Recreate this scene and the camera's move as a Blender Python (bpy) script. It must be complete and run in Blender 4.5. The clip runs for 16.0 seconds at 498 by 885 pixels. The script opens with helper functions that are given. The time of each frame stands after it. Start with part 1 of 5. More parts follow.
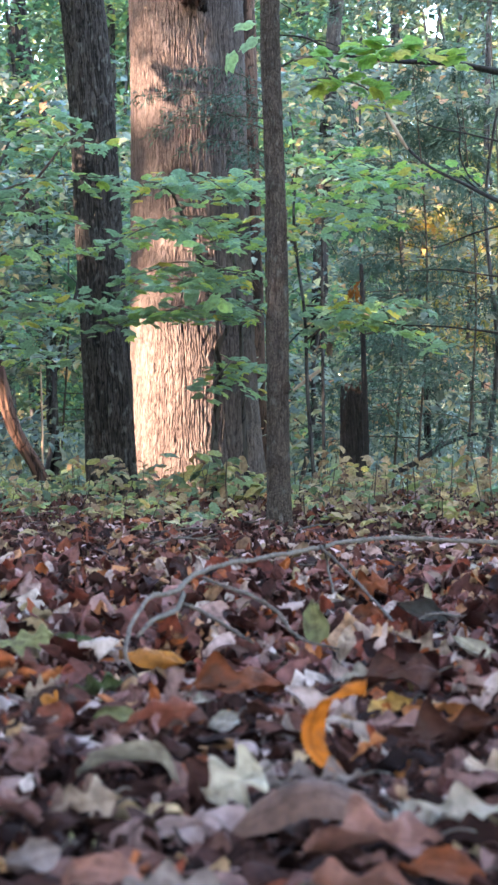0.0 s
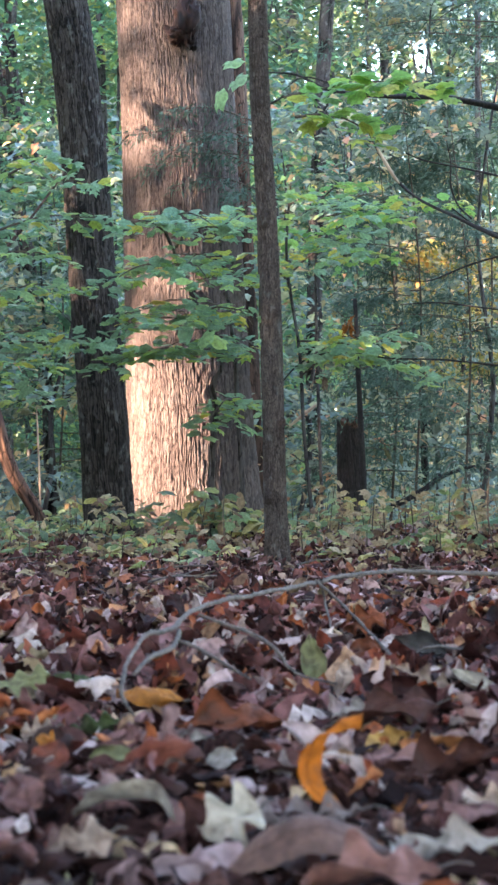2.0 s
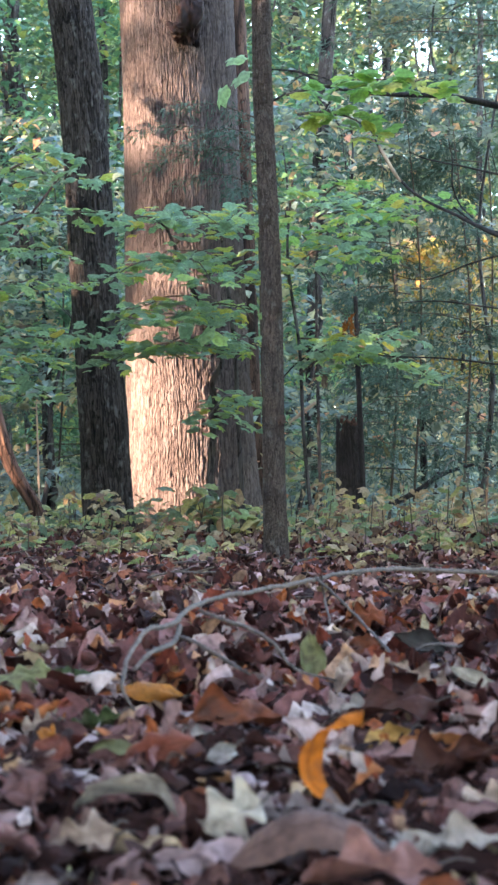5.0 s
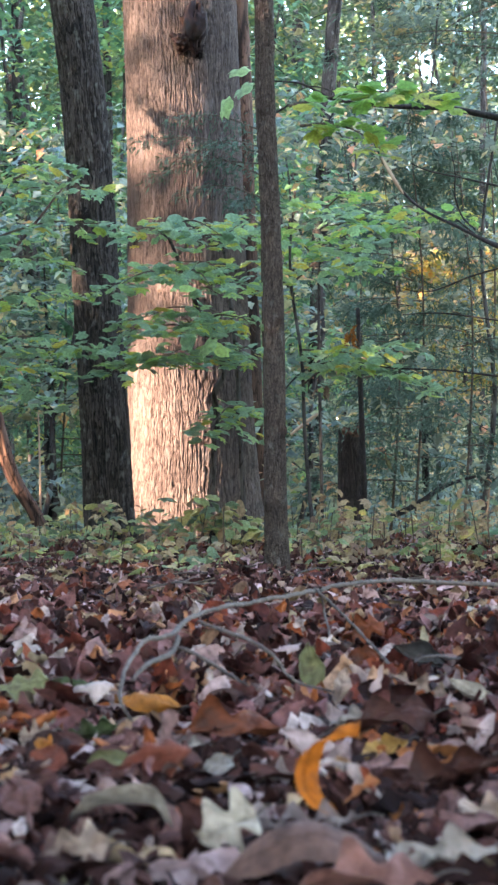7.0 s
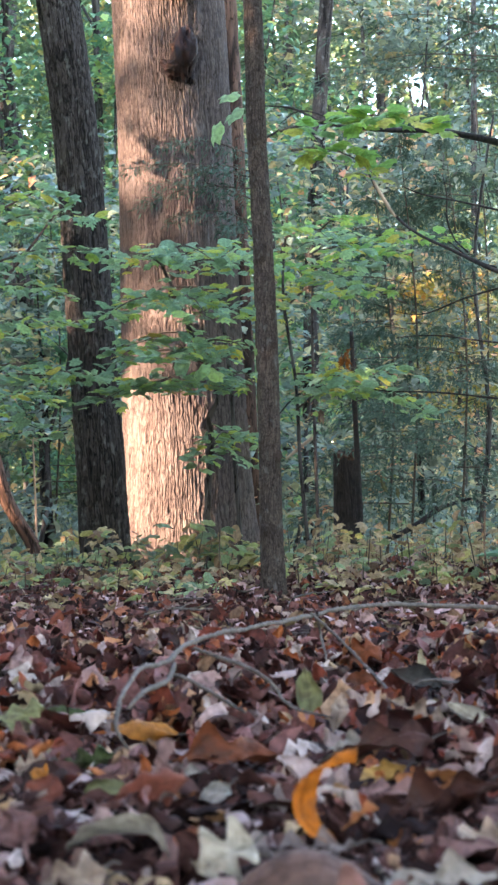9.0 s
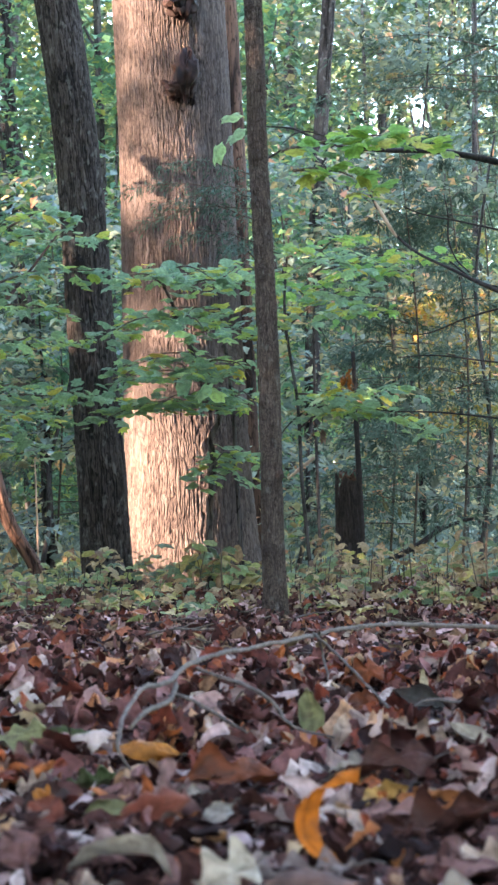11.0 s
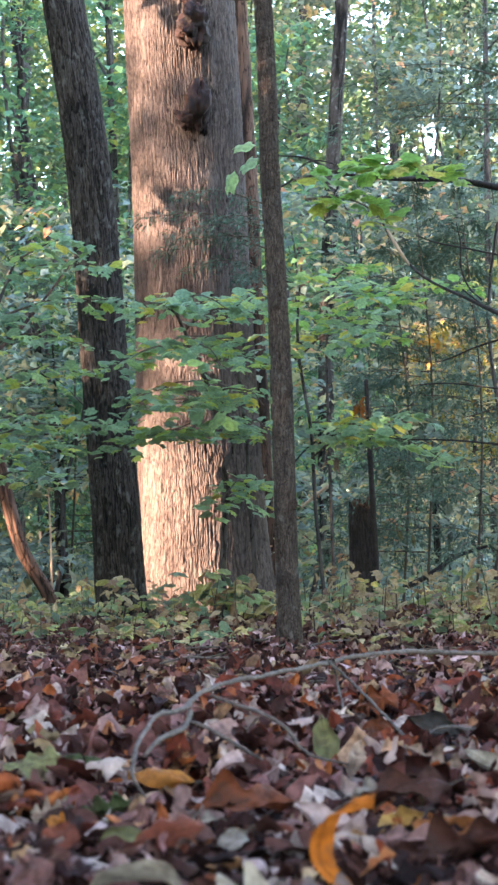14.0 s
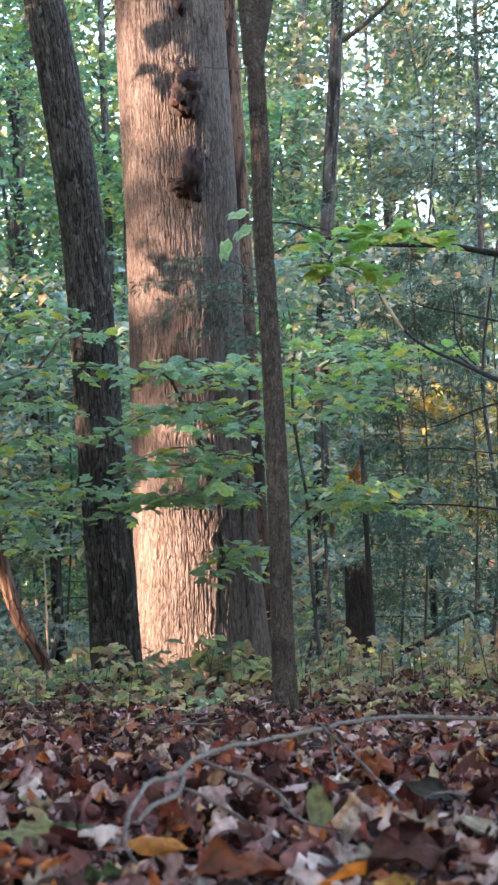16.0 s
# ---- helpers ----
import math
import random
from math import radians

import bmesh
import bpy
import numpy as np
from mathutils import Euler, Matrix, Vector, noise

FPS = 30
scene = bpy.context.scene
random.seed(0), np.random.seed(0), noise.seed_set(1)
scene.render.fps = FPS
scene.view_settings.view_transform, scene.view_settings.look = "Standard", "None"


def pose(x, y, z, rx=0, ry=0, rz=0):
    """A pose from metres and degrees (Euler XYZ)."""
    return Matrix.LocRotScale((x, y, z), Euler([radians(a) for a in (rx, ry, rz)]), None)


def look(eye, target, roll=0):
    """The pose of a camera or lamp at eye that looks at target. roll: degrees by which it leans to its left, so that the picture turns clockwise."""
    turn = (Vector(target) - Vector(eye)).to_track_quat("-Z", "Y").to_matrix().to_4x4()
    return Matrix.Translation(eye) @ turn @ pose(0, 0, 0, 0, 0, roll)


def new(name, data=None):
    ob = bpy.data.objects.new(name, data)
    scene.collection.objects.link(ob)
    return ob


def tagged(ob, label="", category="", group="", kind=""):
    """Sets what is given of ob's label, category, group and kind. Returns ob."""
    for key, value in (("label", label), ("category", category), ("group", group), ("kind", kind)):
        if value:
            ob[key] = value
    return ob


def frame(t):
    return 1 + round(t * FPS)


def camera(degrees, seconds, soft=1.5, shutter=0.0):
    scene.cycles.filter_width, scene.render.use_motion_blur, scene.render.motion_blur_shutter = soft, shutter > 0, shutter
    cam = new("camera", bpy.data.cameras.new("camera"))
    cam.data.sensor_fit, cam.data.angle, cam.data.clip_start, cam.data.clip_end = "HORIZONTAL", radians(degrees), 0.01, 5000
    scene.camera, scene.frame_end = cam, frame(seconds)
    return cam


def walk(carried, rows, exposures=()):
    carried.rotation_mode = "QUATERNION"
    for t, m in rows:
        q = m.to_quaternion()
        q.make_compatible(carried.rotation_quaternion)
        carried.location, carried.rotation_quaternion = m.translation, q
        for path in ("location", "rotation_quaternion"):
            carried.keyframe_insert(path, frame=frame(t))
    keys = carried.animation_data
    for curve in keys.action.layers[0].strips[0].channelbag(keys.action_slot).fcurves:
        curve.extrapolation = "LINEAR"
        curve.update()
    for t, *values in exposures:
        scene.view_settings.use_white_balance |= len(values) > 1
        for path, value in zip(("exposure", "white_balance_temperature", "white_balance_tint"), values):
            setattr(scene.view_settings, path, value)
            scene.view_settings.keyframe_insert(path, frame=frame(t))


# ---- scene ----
cam = camera(14.78, 16.0, soft=2.7)
cam.data.dof.use_dof = True
cam.data.dof.focus_distance = 10.5
cam.data.dof.aperture_fstop = 22.0

PATH = [
    (0.0, -0.0074, 0.0041, 0.3827, 89.997, -0.335, 0.033),
    (0.5, 0.0010, 0.0027, 0.3818, 90.096, -0.057, 0.035),
    (1.0, 0.0012, 0.0026, 0.3826, 90.423, 0.357, -0.009),
    (1.5, 0.0038, 0.0044, 0.3819, 90.836, 0.706, 0.045),
    (2.0, 0.0002, 0.0062, 0.3812, 91.089, 0.728, -0.019),
    (2.5, 0.0013, 0.0067, 0.3823, 91.018, 0.857, 0.043),
    (3.0, 0.0002, 0.0033, 0.3825, 90.533, 0.659, -0.028),
    (5.5, -0.0058, -0.0011, 0.3803, 91.142, 0.103, -0.036),
    (6.0, -0.0042, -0.0023, 0.3801, 91.253, -0.038, 0.003),
    (6.5, -0.0020, -0.0017, 0.3792, 91.309, -0.013, 0.055),
    (7.0, -0.0000, -0.0000, 0.3800, 91.330, 0.000, 0.000),
    (7.5, 0.0017, -0.0024, 0.3803, 91.480, 0.231, 0.055),
    (8.0, 0.0024, -0.0028, 0.3795, 91.719, 0.447, 0.008),
    (8.5, 0.0022, -0.0018, 0.3778, 91.924, 0.579, -0.060),
    (9.0, 0.0026, 0.0090, 0.3817, 92.058, 0.701, -0.115),
    (11.5, 0.0025, 0.0105, 0.3795, 92.772, 0.793, -0.019),
    (12.0, 0.0054, 0.0109, 0.3782, 92.828, 0.845, 0.101),
    (12.5, 0.0045, 0.0104, 0.3780, 92.863, 0.909, 0.190),
    (13.0, 0.0062, 0.0050, 0.3772, 93.134, 0.941, 0.314),
    (13.5, 0.0048, 0.0060, 0.3764, 93.382, 0.908, 0.338),
    (14.0, 0.0023, 0.0068, 0.3768, 93.539, 0.935, 0.350),
    (14.5, 0.0091, 0.0059, 0.3769, 93.914, 1.077, 0.319),
    (15.0, 0.0110, 0.0043, 0.3763, 94.477, 1.174, 0.319),
    (15.5, 0.0096, 0.0017, 0.3757, 95.123, 1.216, 0.289),
    (16.0, 0.0098, 0.0013, 0.3758, 95.497, 1.227, 0.267),
]
walk(cam, [(t, pose(x, y, z, rx, ry, rz)) for t, x, y, z, rx, ry, rz in PATH], [(0.0, 4.29, 6330, 15), (1.2, 4.27, 6330, 15), (2.0, 4.15, 6330, 15), (3.0, 4.12, 6330, 15), (7.0, 4.11, 6500, 15), (9.0, 4.08, 6600, 15), (12.5, 4.13, 6450, 15), (13.5, 4.13, 6550, 15), (14.5, 3.94, 6600, 15), (16.0, 3.88, 6600, 15)])

# ---- daylight: a low evening sun from the left, a little behind the camera ----
SUN_EL, SUN_TURN = radians(13.0), radians(65.0)
to_sun = Vector((-math.sin(SUN_TURN) * math.cos(SUN_EL), -math.cos(SUN_TURN) * math.cos(SUN_EL), math.sin(SUN_EL)))
world = bpy.data.worlds.new("sky")
scene.world = world
world.use_nodes = True
sky = world.node_tree.nodes.new("ShaderNodeTexSky")
sky.sky_type, sky.sun_disc = "NISHITA", False
sky.sun_elevation, sky.sun_rotation = SUN_EL, math.atan2(to_sun.x, to_sun.y)
background = world.node_tree.nodes["Background"]
background.inputs["Strength"].default_value = 0.15
world.node_tree.links.new(sky.outputs["Color"], background.inputs["Color"])
sun = new("sun", bpy.data.lights.new("sun", "SUN"))
sun.data.energy, sun.data.angle, sun.data.color = 3.6, radians(0.6), (1.0, 0.75, 0.55)
sun.matrix_world = look(to_sun * 40, (0, 0, 0))

# ---- materials ----
def nodes_of(name):
    m = bpy.data.materials.new(name)
    m.use_nodes = True
    nt = m.node_tree
    return m, nt, nt.nodes["Principled BSDF"], nt.nodes["Material Output"]


def ramp_node(nt, source, stops, mode="LINEAR"):
    r = nt.nodes.new("ShaderNodeValToRGB")
    r.color_ramp.interpolation = mode
    e = r.color_ramp.elements
    while len(e) < len(stops):
        e.new(0.5)
    for el, (p, c) in zip(e, stops):
        el.position, el.color = p, (*c, 1)
    nt.links.new(source, r.inputs["Fac"])
    return r.outputs["Color"]


def noise_node(nt, scale, detail=4.0, stretch=None, source="Object"):
    co = nt.nodes.new("ShaderNodeTexCoord")
    out = co.outputs[source]
    if stretch:
        mp = nt.nodes.new("ShaderNodeMapping")
        mp.inputs["Scale"].default_value = stretch
        nt.links.new(out, mp.inputs["Vector"])
        out = mp.outputs["Vector"]
    n = nt.nodes.new("ShaderNodeTexNoise")
    n.inputs["Scale"].default_value, n.inputs["Detail"].default_value = scale, detail
    nt.links.new(out, n.inputs["Vector"])
    return n.outputs["Fac"]


def blend_node(nt, kind, fac, a, b):
    x = nt.nodes.new("ShaderNodeMix")
    x.data_type, x.blend_type = "RGBA", kind
    if isinstance(fac, float):
        x.inputs[0].default_value = fac
    else:
        nt.links.new(fac, x.inputs[0])
    for sock, v in ((x.inputs[6], a), (x.inputs[7], b)):
        if isinstance(v, tuple):
            sock.default_value = (*v, 1)
        else:
            nt.links.new(v, sock)
    return x.outputs[2]


def bump_node(nt, shader, height, strength, distance):
    b = nt.nodes.new("ShaderNodeBump")
    b.inputs["Strength"].default_value, b.inputs["Distance"].default_value = strength, distance
    nt.links.new(height, b.inputs["Height"])
    nt.links.new(b.outputs["Normal"], shader.inputs["Normal"])


def leaf_material(name, stops, vary="island", translucent=0.35, rough=0.5, spot=(0.25, 0.14, 0.05), spots=0.0, gloss=0.5, grain=22.0, rib=(0.76, 0.74, 0.71)):
    """Leaves: every leaf its own colour, blotches, a soft sheen and light that shines through."""
    m, nt, shader, out = nodes_of(name)
    if vary == "island":
        rnd = nt.nodes.new("ShaderNodeNewGeometry").outputs["Random Per Island"]
    else:
        rnd = nt.nodes.new("ShaderNodeObjectInfo").outputs["Random"]
    col = ramp_node(nt, rnd, stops)
    mottled = noise_node(nt, grain, 7.0)
    dark = 0.36 if grain > 30 else 0.5
    shade = ramp_node(nt, mottled, [(0.32, (dark, dark * 0.94, dark * 0.9)), (0.5, (0.9, 0.88, 0.87)), (0.7, (1.3, 1.3, 1.3))])
    col = blend_node(nt, "MULTIPLY", 0.85, col, shade)
    if spots:
        mask = ramp_node(nt, noise_node(nt, grain * 0.6, 4.0), [(0.55, (0, 0, 0)), (0.66, (spots, spots, spots))])
        col = blend_node(nt, "MIX", mask, col, spot)
    a = nt.nodes.new("ShaderNodeAttribute")
    a.attribute_name = "furrow"
    col = blend_node(nt, "MULTIPLY", 1.0, col, ramp_node(nt, a.outputs["Fac"], [(0.7, (1, 1, 1)), (0.9, rib)]))
    nt.links.new(col, shader.inputs["Base Color"])
    shader.inputs["Roughness"].default_value = rough
    shader.inputs["Specular IOR Level"].default_value = gloss
    bump_node(nt, shader, noise_node(nt, 90.0, 4.0), 0.6, 0.006)
    if translucent:
        t = nt.nodes.new("ShaderNodeBsdfTranslucent")
        nt.links.new(col, t.inputs["Color"])
        mix = nt.nodes.new("ShaderNodeMixShader")
        mix.inputs[0].default_value = translucent
        nt.links.new(shader.outputs[0], mix.inputs[1])
        nt.links.new(t.outputs[0], mix.inputs[2])
        nt.links.new(mix.outputs[0], out.inputs["Surface"])
    return m


def bark_material(name, furrow, ridge, pale, lichen=None, grain=(30, 30, 5), relief=0.6, amount=0.35, crack=(24, 24, 4.5), depth=0.9, patch=9.0):
    """Bark: dark cracks with crevice shade put into their colour, weathered ridges, paler patches and lichen. The
    furrow attribute is the depth of the carved relief.
    """
    m, nt, shader, out = nodes_of(name)
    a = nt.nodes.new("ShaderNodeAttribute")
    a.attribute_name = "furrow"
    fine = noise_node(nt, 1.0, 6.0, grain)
    # darkens with relief depth, so crevice shade is part of this colour
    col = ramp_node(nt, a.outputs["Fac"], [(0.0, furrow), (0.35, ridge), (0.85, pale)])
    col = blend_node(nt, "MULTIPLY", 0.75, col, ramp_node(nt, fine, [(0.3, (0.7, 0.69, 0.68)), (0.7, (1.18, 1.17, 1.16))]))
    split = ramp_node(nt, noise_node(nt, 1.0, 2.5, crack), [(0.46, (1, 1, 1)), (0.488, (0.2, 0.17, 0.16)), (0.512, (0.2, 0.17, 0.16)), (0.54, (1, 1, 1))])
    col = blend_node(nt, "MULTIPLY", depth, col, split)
    col = blend_node(nt, "MULTIPLY", 0.6, col, ramp_node(nt, noise_node(nt, 2.3, 3.0), [(0.35, (0.62, 0.6, 0.6)), (0.65, (1.2, 1.2, 1.2))]))
    if lichen:
        mask = ramp_node(nt, noise_node(nt, patch, 6.0, (1, 1, 0.6)), [(0.58, (0, 0, 0)), (0.68, (amount, amount, amount))])
        col = blend_node(nt, "MIX", mask, col, lichen)
    nt.links.new(col, shader.inputs["Base Color"])
    shader.inputs["Roughness"].default_value = 0.9
    shader.inputs["Specular IOR Level"].default_value = 0.2
    bump_node(nt, shader, blend_node(nt, "MULTIPLY", 0.8, fine, split), relief, 0.02)
    return m


def plain_material(name, dark, light, scale=30.0, rough=0.85, stretch=None, relief=0.4):
    m, nt, shader, out = nodes_of(name)
    n = noise_node(nt, scale, 5.0, stretch)
    col = ramp_node(nt, n, [(0.3, dark), (0.7, light)])
    col = blend_node(nt, "MULTIPLY", 0.5, col, ramp_node(nt, noise_node(nt, scale * 0.13, 3.0), [(0.35, (0.6, 0.6, 0.6)), (0.65, (1.2, 1.2, 1.2))]))
    nt.links.new(col, shader.inputs["Base Color"])
    shader.inputs["Roughness"].default_value = rough
    shader.inputs["Specular IOR Level"].default_value = 0.25
    bump_node(nt, shader, n, relief, 0.01)
    return m


LITTER = [(0.0, (0.0129, 0.0047, 0.0043)), (0.2, (0.0364, 0.0108, 0.0091)), (0.38, (0.1232, 0.047, 0.0409)), (0.52, (0.2035, 0.0862, 0.0796)), (0.6, (0.3, 0.195, 0.1782)), (0.68, (0.43, 0.325, 0.2916)), (0.71, (0.0536, 0.0147, 0.0114)), (0.83, (0.1607, 0.0333, 0.018)), (0.9, (0.2999, 0.0862, 0.0241)), (0.95, (0.3749, 0.2107, 0.1326)), (1.0, (0.2142, 0.1617, 0.0904))]
LITTER_FAR = [(0.0, (0.0137, 0.0058, 0.0057)), (0.2, (0.0525, 0.0184, 0.016)), (0.4, (0.147, 0.0621, 0.0539)), (0.53, (0.21, 0.1503, 0.0801)), (0.64, (0.315, 0.1794, 0.1603)), (0.76, (0.4515, 0.3007, 0.3091)), (0.83, (0.0998, 0.0262, 0.0184)), (0.93, (0.1995, 0.0563, 0.032)), (1.0, (0.294, 0.1212, 0.0572))]
# dark tones stand in for shade in the gaps under the upper leaves
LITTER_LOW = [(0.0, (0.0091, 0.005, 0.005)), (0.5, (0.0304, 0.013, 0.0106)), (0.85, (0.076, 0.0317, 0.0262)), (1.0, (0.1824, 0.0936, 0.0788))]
m_litter_low = leaf_material("gap_shade_litter", LITTER_LOW, "island", 0.05, 0.8, grain=55.0, gloss=0.05)
m_litter = leaf_material("dry_leaf_litter", LITTER, "island", 0.12, 0.6, grain=55.0, spots=0.5, spot=(0.04, 0.022, 0.016), gloss=0.1)
m_litter_far = leaf_material("dry_leaf_litter_deep", LITTER_FAR, "island", 0.12, 0.6, gloss=0.1, grain=55.0)
LITTER_NEAR = [(0.0, (0.0336, 0.0134, 0.0109)), (0.15, (0.112, 0.047, 0.0411)), (0.35, (0.2352, 0.1176, 0.1064)), (0.55, (0.3472, 0.2296, 0.2177)), (0.68, (0.4816, 0.364, 0.3266)), (0.72, (0.1008, 0.0291, 0.0206)), (0.83, (0.224, 0.0582, 0.0315)), (0.91, (0.3696, 0.1288, 0.0363)), (0.96, (0.448, 0.3024, 0.1814)), (1.0, (0.2464, 0.2128, 0.1089))]
m_litter_one = leaf_material("dry_fallen_leaf", LITTER_NEAR, "object", 0.12, 0.58, grain=5.0, spots=0.5, spot=(0.04, 0.022, 0.016), gloss=0.12)


def floor_material():
    """Forest floor: dark soil grown over with pressed, overlapping old leaves."""
    m, nt, shader, out = nodes_of("forest_floor")
    co = nt.nodes.new("ShaderNodeTexCoord")
    v = nt.nodes.new("ShaderNodeTexVoronoi")
    v.inputs["Scale"].default_value = 13.0
    nt.links.new(co.outputs["Object"], v.inputs["Vector"])
    sep = nt.nodes.new("ShaderNodeSeparateColor")
    nt.links.new(v.outputs["Color"], sep.inputs["Color"])
    col = ramp_node(nt, sep.outputs[0], LITTER_FAR)
    gaps = ramp_node(nt, v.outputs["Distance"], [(0.35, (1, 1, 1)), (0.75, (0.18, 0.16, 0.15))])
    col = blend_node(nt, "MULTIPLY", 0.9, col, gaps)
    col = blend_node(nt, "MULTIPLY", 0.8, col, ramp_node(nt, noise_node(nt, 60.0, 4.0), [(0.3, (0.45, 0.43, 0.42)), (0.7, (1.1, 1.1, 1.1))]))
    nt.links.new(col, shader.inputs["Base Color"])
    shader.inputs["Roughness"].default_value, shader.inputs["Specular IOR Level"].default_value = 0.95, 0.1
    bump_node(nt, shader, gaps, 0.8, 0.03)
    return m


m_soil = floor_material()
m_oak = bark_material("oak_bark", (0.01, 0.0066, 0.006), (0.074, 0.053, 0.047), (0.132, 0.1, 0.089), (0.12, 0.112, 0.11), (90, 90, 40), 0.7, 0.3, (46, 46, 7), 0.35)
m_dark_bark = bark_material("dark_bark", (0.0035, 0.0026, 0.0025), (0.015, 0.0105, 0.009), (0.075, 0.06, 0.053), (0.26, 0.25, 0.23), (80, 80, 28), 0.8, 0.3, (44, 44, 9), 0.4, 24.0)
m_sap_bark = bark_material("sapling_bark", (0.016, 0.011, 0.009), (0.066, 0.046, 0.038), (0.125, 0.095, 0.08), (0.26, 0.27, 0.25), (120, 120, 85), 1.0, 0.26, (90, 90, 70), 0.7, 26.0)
m_far_bark = bark_material("grey_bark", (0.02, 0.016, 0.016), (0.055, 0.045, 0.043), (0.1, 0.085, 0.08), (0.22, 0.24, 0.22), (22, 22, 5), 0.6)
m_red_bark = bark_material("reddish_bark", (0.012, 0.007, 0.006), (0.055, 0.03, 0.022), (0.12, 0.066, 0.046), None, (30, 30, 6), 0.6)
m_twig = plain_material("dry_twig", (0.024, 0.016, 0.013), (0.11, 0.079, 0.066), 60.0, 0.7, (1, 1, 1))
m_bough = plain_material("dark_branch", (0.01, 0.0075, 0.007), (0.05, 0.037, 0.032), 40.0)
m_green_twig = plain_material("living_twig", (0.04, 0.03, 0.022), (0.12, 0.085, 0.06), 60.0)
# pale wood; on one stick and one branch it stands in for sunlight
m_wood = plain_material("sun_pale_wood", (0.32, 0.2, 0.13), (0.55, 0.38, 0.26), 50.0, 0.8, (1, 1, 0.2))
m_burl = plain_material("weathered_burl", (0.005, 0.0026, 0.0023), (0.036, 0.0145, 0.011), 24.0, 0.75, (1, 1, 0.35), 0.6)
m_rot = bark_material("rotten_stump", (0.016, 0.013, 0.0125), (0.032, 0.025, 0.024), (0.055, 0.044, 0.041), None, (60, 60, 25), 1.0, 0.3, (60, 60, 14), 0.5)
GREEN = [(0.0, (0.1027, 0.2166, 0.1356)), (0.35, (0.1535, 0.3079, 0.1632)), (0.7, (0.2335, 0.4064, 0.1728)), (0.9, (0.4087, 0.5039, 0.1356)), (1.0, (0.613, 0.5173, 0.1272))]
# bluish tones put the haze and shade further back into the leaf colour
TEAL = [(0.0, (0.158, 0.23, 0.218)), (0.4, (0.243, 0.32, 0.275)), (0.75, (0.36, 0.419, 0.298)), (0.95, (0.549, 0.509, 0.253)), (1.0, (0.845, 0.574, 0.275))]
OLIVE = [(0.0, (0.158, 0.202, 0.168)), (0.45, (0.264, 0.289, 0.198)), (0.75, (0.44, 0.39, 0.198)), (0.92, (0.704, 0.457, 0.198)), (1.0, (0.809, 0.336, 0.198))]
m_maple = leaf_material("maple_leaf", [(0.0, (0.23, 0.36, 0.22)), (0.4, (0.29, 0.44, 0.25)), (0.7, (0.34, 0.5, 0.2)), (0.87, (0.42, 0.56, 0.12)), (0.96, (0.56, 0.55, 0.1)), (1.0, (0.6, 0.45, 0.08))], "object", 0.5, 0.42, spots=0.15, grain=5.0, rib=(1.12, 1.1, 1.05))
m_green = leaf_material("green_foliage", GREEN, "island", 0.4, 0.5)
m_teal = leaf_material("hazy_shade_foliage", TEAL, "island", 0.4, 0.5)
m_olive = leaf_material("yellowing_foliage", OLIVE, "island", 0.4, 0.5)
# darker greens for the far trees: their shade is put into the colour
m_dim_canopy = leaf_material("dimmed_far_foliage", [(0.0, (0.055, 0.105, 0.062)), (0.4, (0.095, 0.165, 0.085)), (0.75, (0.16, 0.23, 0.095)), (0.95, (0.28, 0.29, 0.085)), (1.0, (0.34, 0.24, 0.075))], "island", 0.4, 0.5)
m_needle = plain_material("evergreen_spray", (0.042, 0.075, 0.055), (0.105, 0.155, 0.105), 30.0)
m_plant = leaf_material("seedling_leaf", [(0.0, (0.12, 0.17, 0.1)), (0.2, (0.19, 0.27, 0.14)), (0.42, (0.28, 0.35, 0.14)), (0.54, (0.44, 0.45, 0.13)), (0.66, (0.55, 0.45, 0.16)), (0.8, (0.55, 0.42, 0.25)), (0.9, (0.36, 0.2, 0.1)), (1.0, (0.17, 0.1, 0.07))], "object", 0.35, 0.5, spots=0.4, grain=5.0, rib=(1.15, 1.1, 1.05))

# ---- mesh helpers ----
rng = np.random.default_rng(7)


def link_mesh(name, V, F, material, parent=None, label="", smooth=True, attr=None):
    """One mesh object from arrays of corners and four-cornered faces."""
    V, F = np.asarray(V, np.float32), np.asarray(F, np.int32)
    me = bpy.data.meshes.new(name)
    me.vertices.add(len(V))
    me.vertices.foreach_set("co", V.ravel())
    me.loops.add(F.size)
    me.loops.foreach_set("vertex_index", F.ravel())
    me.polygons.add(len(F))
    me.polygons.foreach_set("loop_start", np.arange(0, F.size, F.shape[1], dtype=np.int32))
    me.polygons.foreach_set("use_smooth", np.full(len(F), smooth))
    me.update(calc_edges=True)
    me.validate()
    if attr is not None:
        me.attributes.new("furrow", "FLOAT", "POINT").data.foreach_set("value", np.asarray(attr, np.float32))
    me.materials.append(material)
    ob = new(name, me)
    ob.parent = parent
    if label:
        tagged(ob, label)
    return ob


def thing(name, at, label, category, group="", kind=""):
    e = new(name)
    e.empty_display_size = 0.1
    e.location = at
    return tagged(e, label, category, group, kind)


def part(name, V, F, material, parent, label="", attr=None):
    """A part, given in world metres, under a thing that stands upright and unturned."""
    base = Vector(parent.location)
    if parent.parent:
        base = base + Vector(parent.parent.location)
    return link_mesh(name, np.asarray(V) - np.array(base), F, material, parent, label, True, attr)


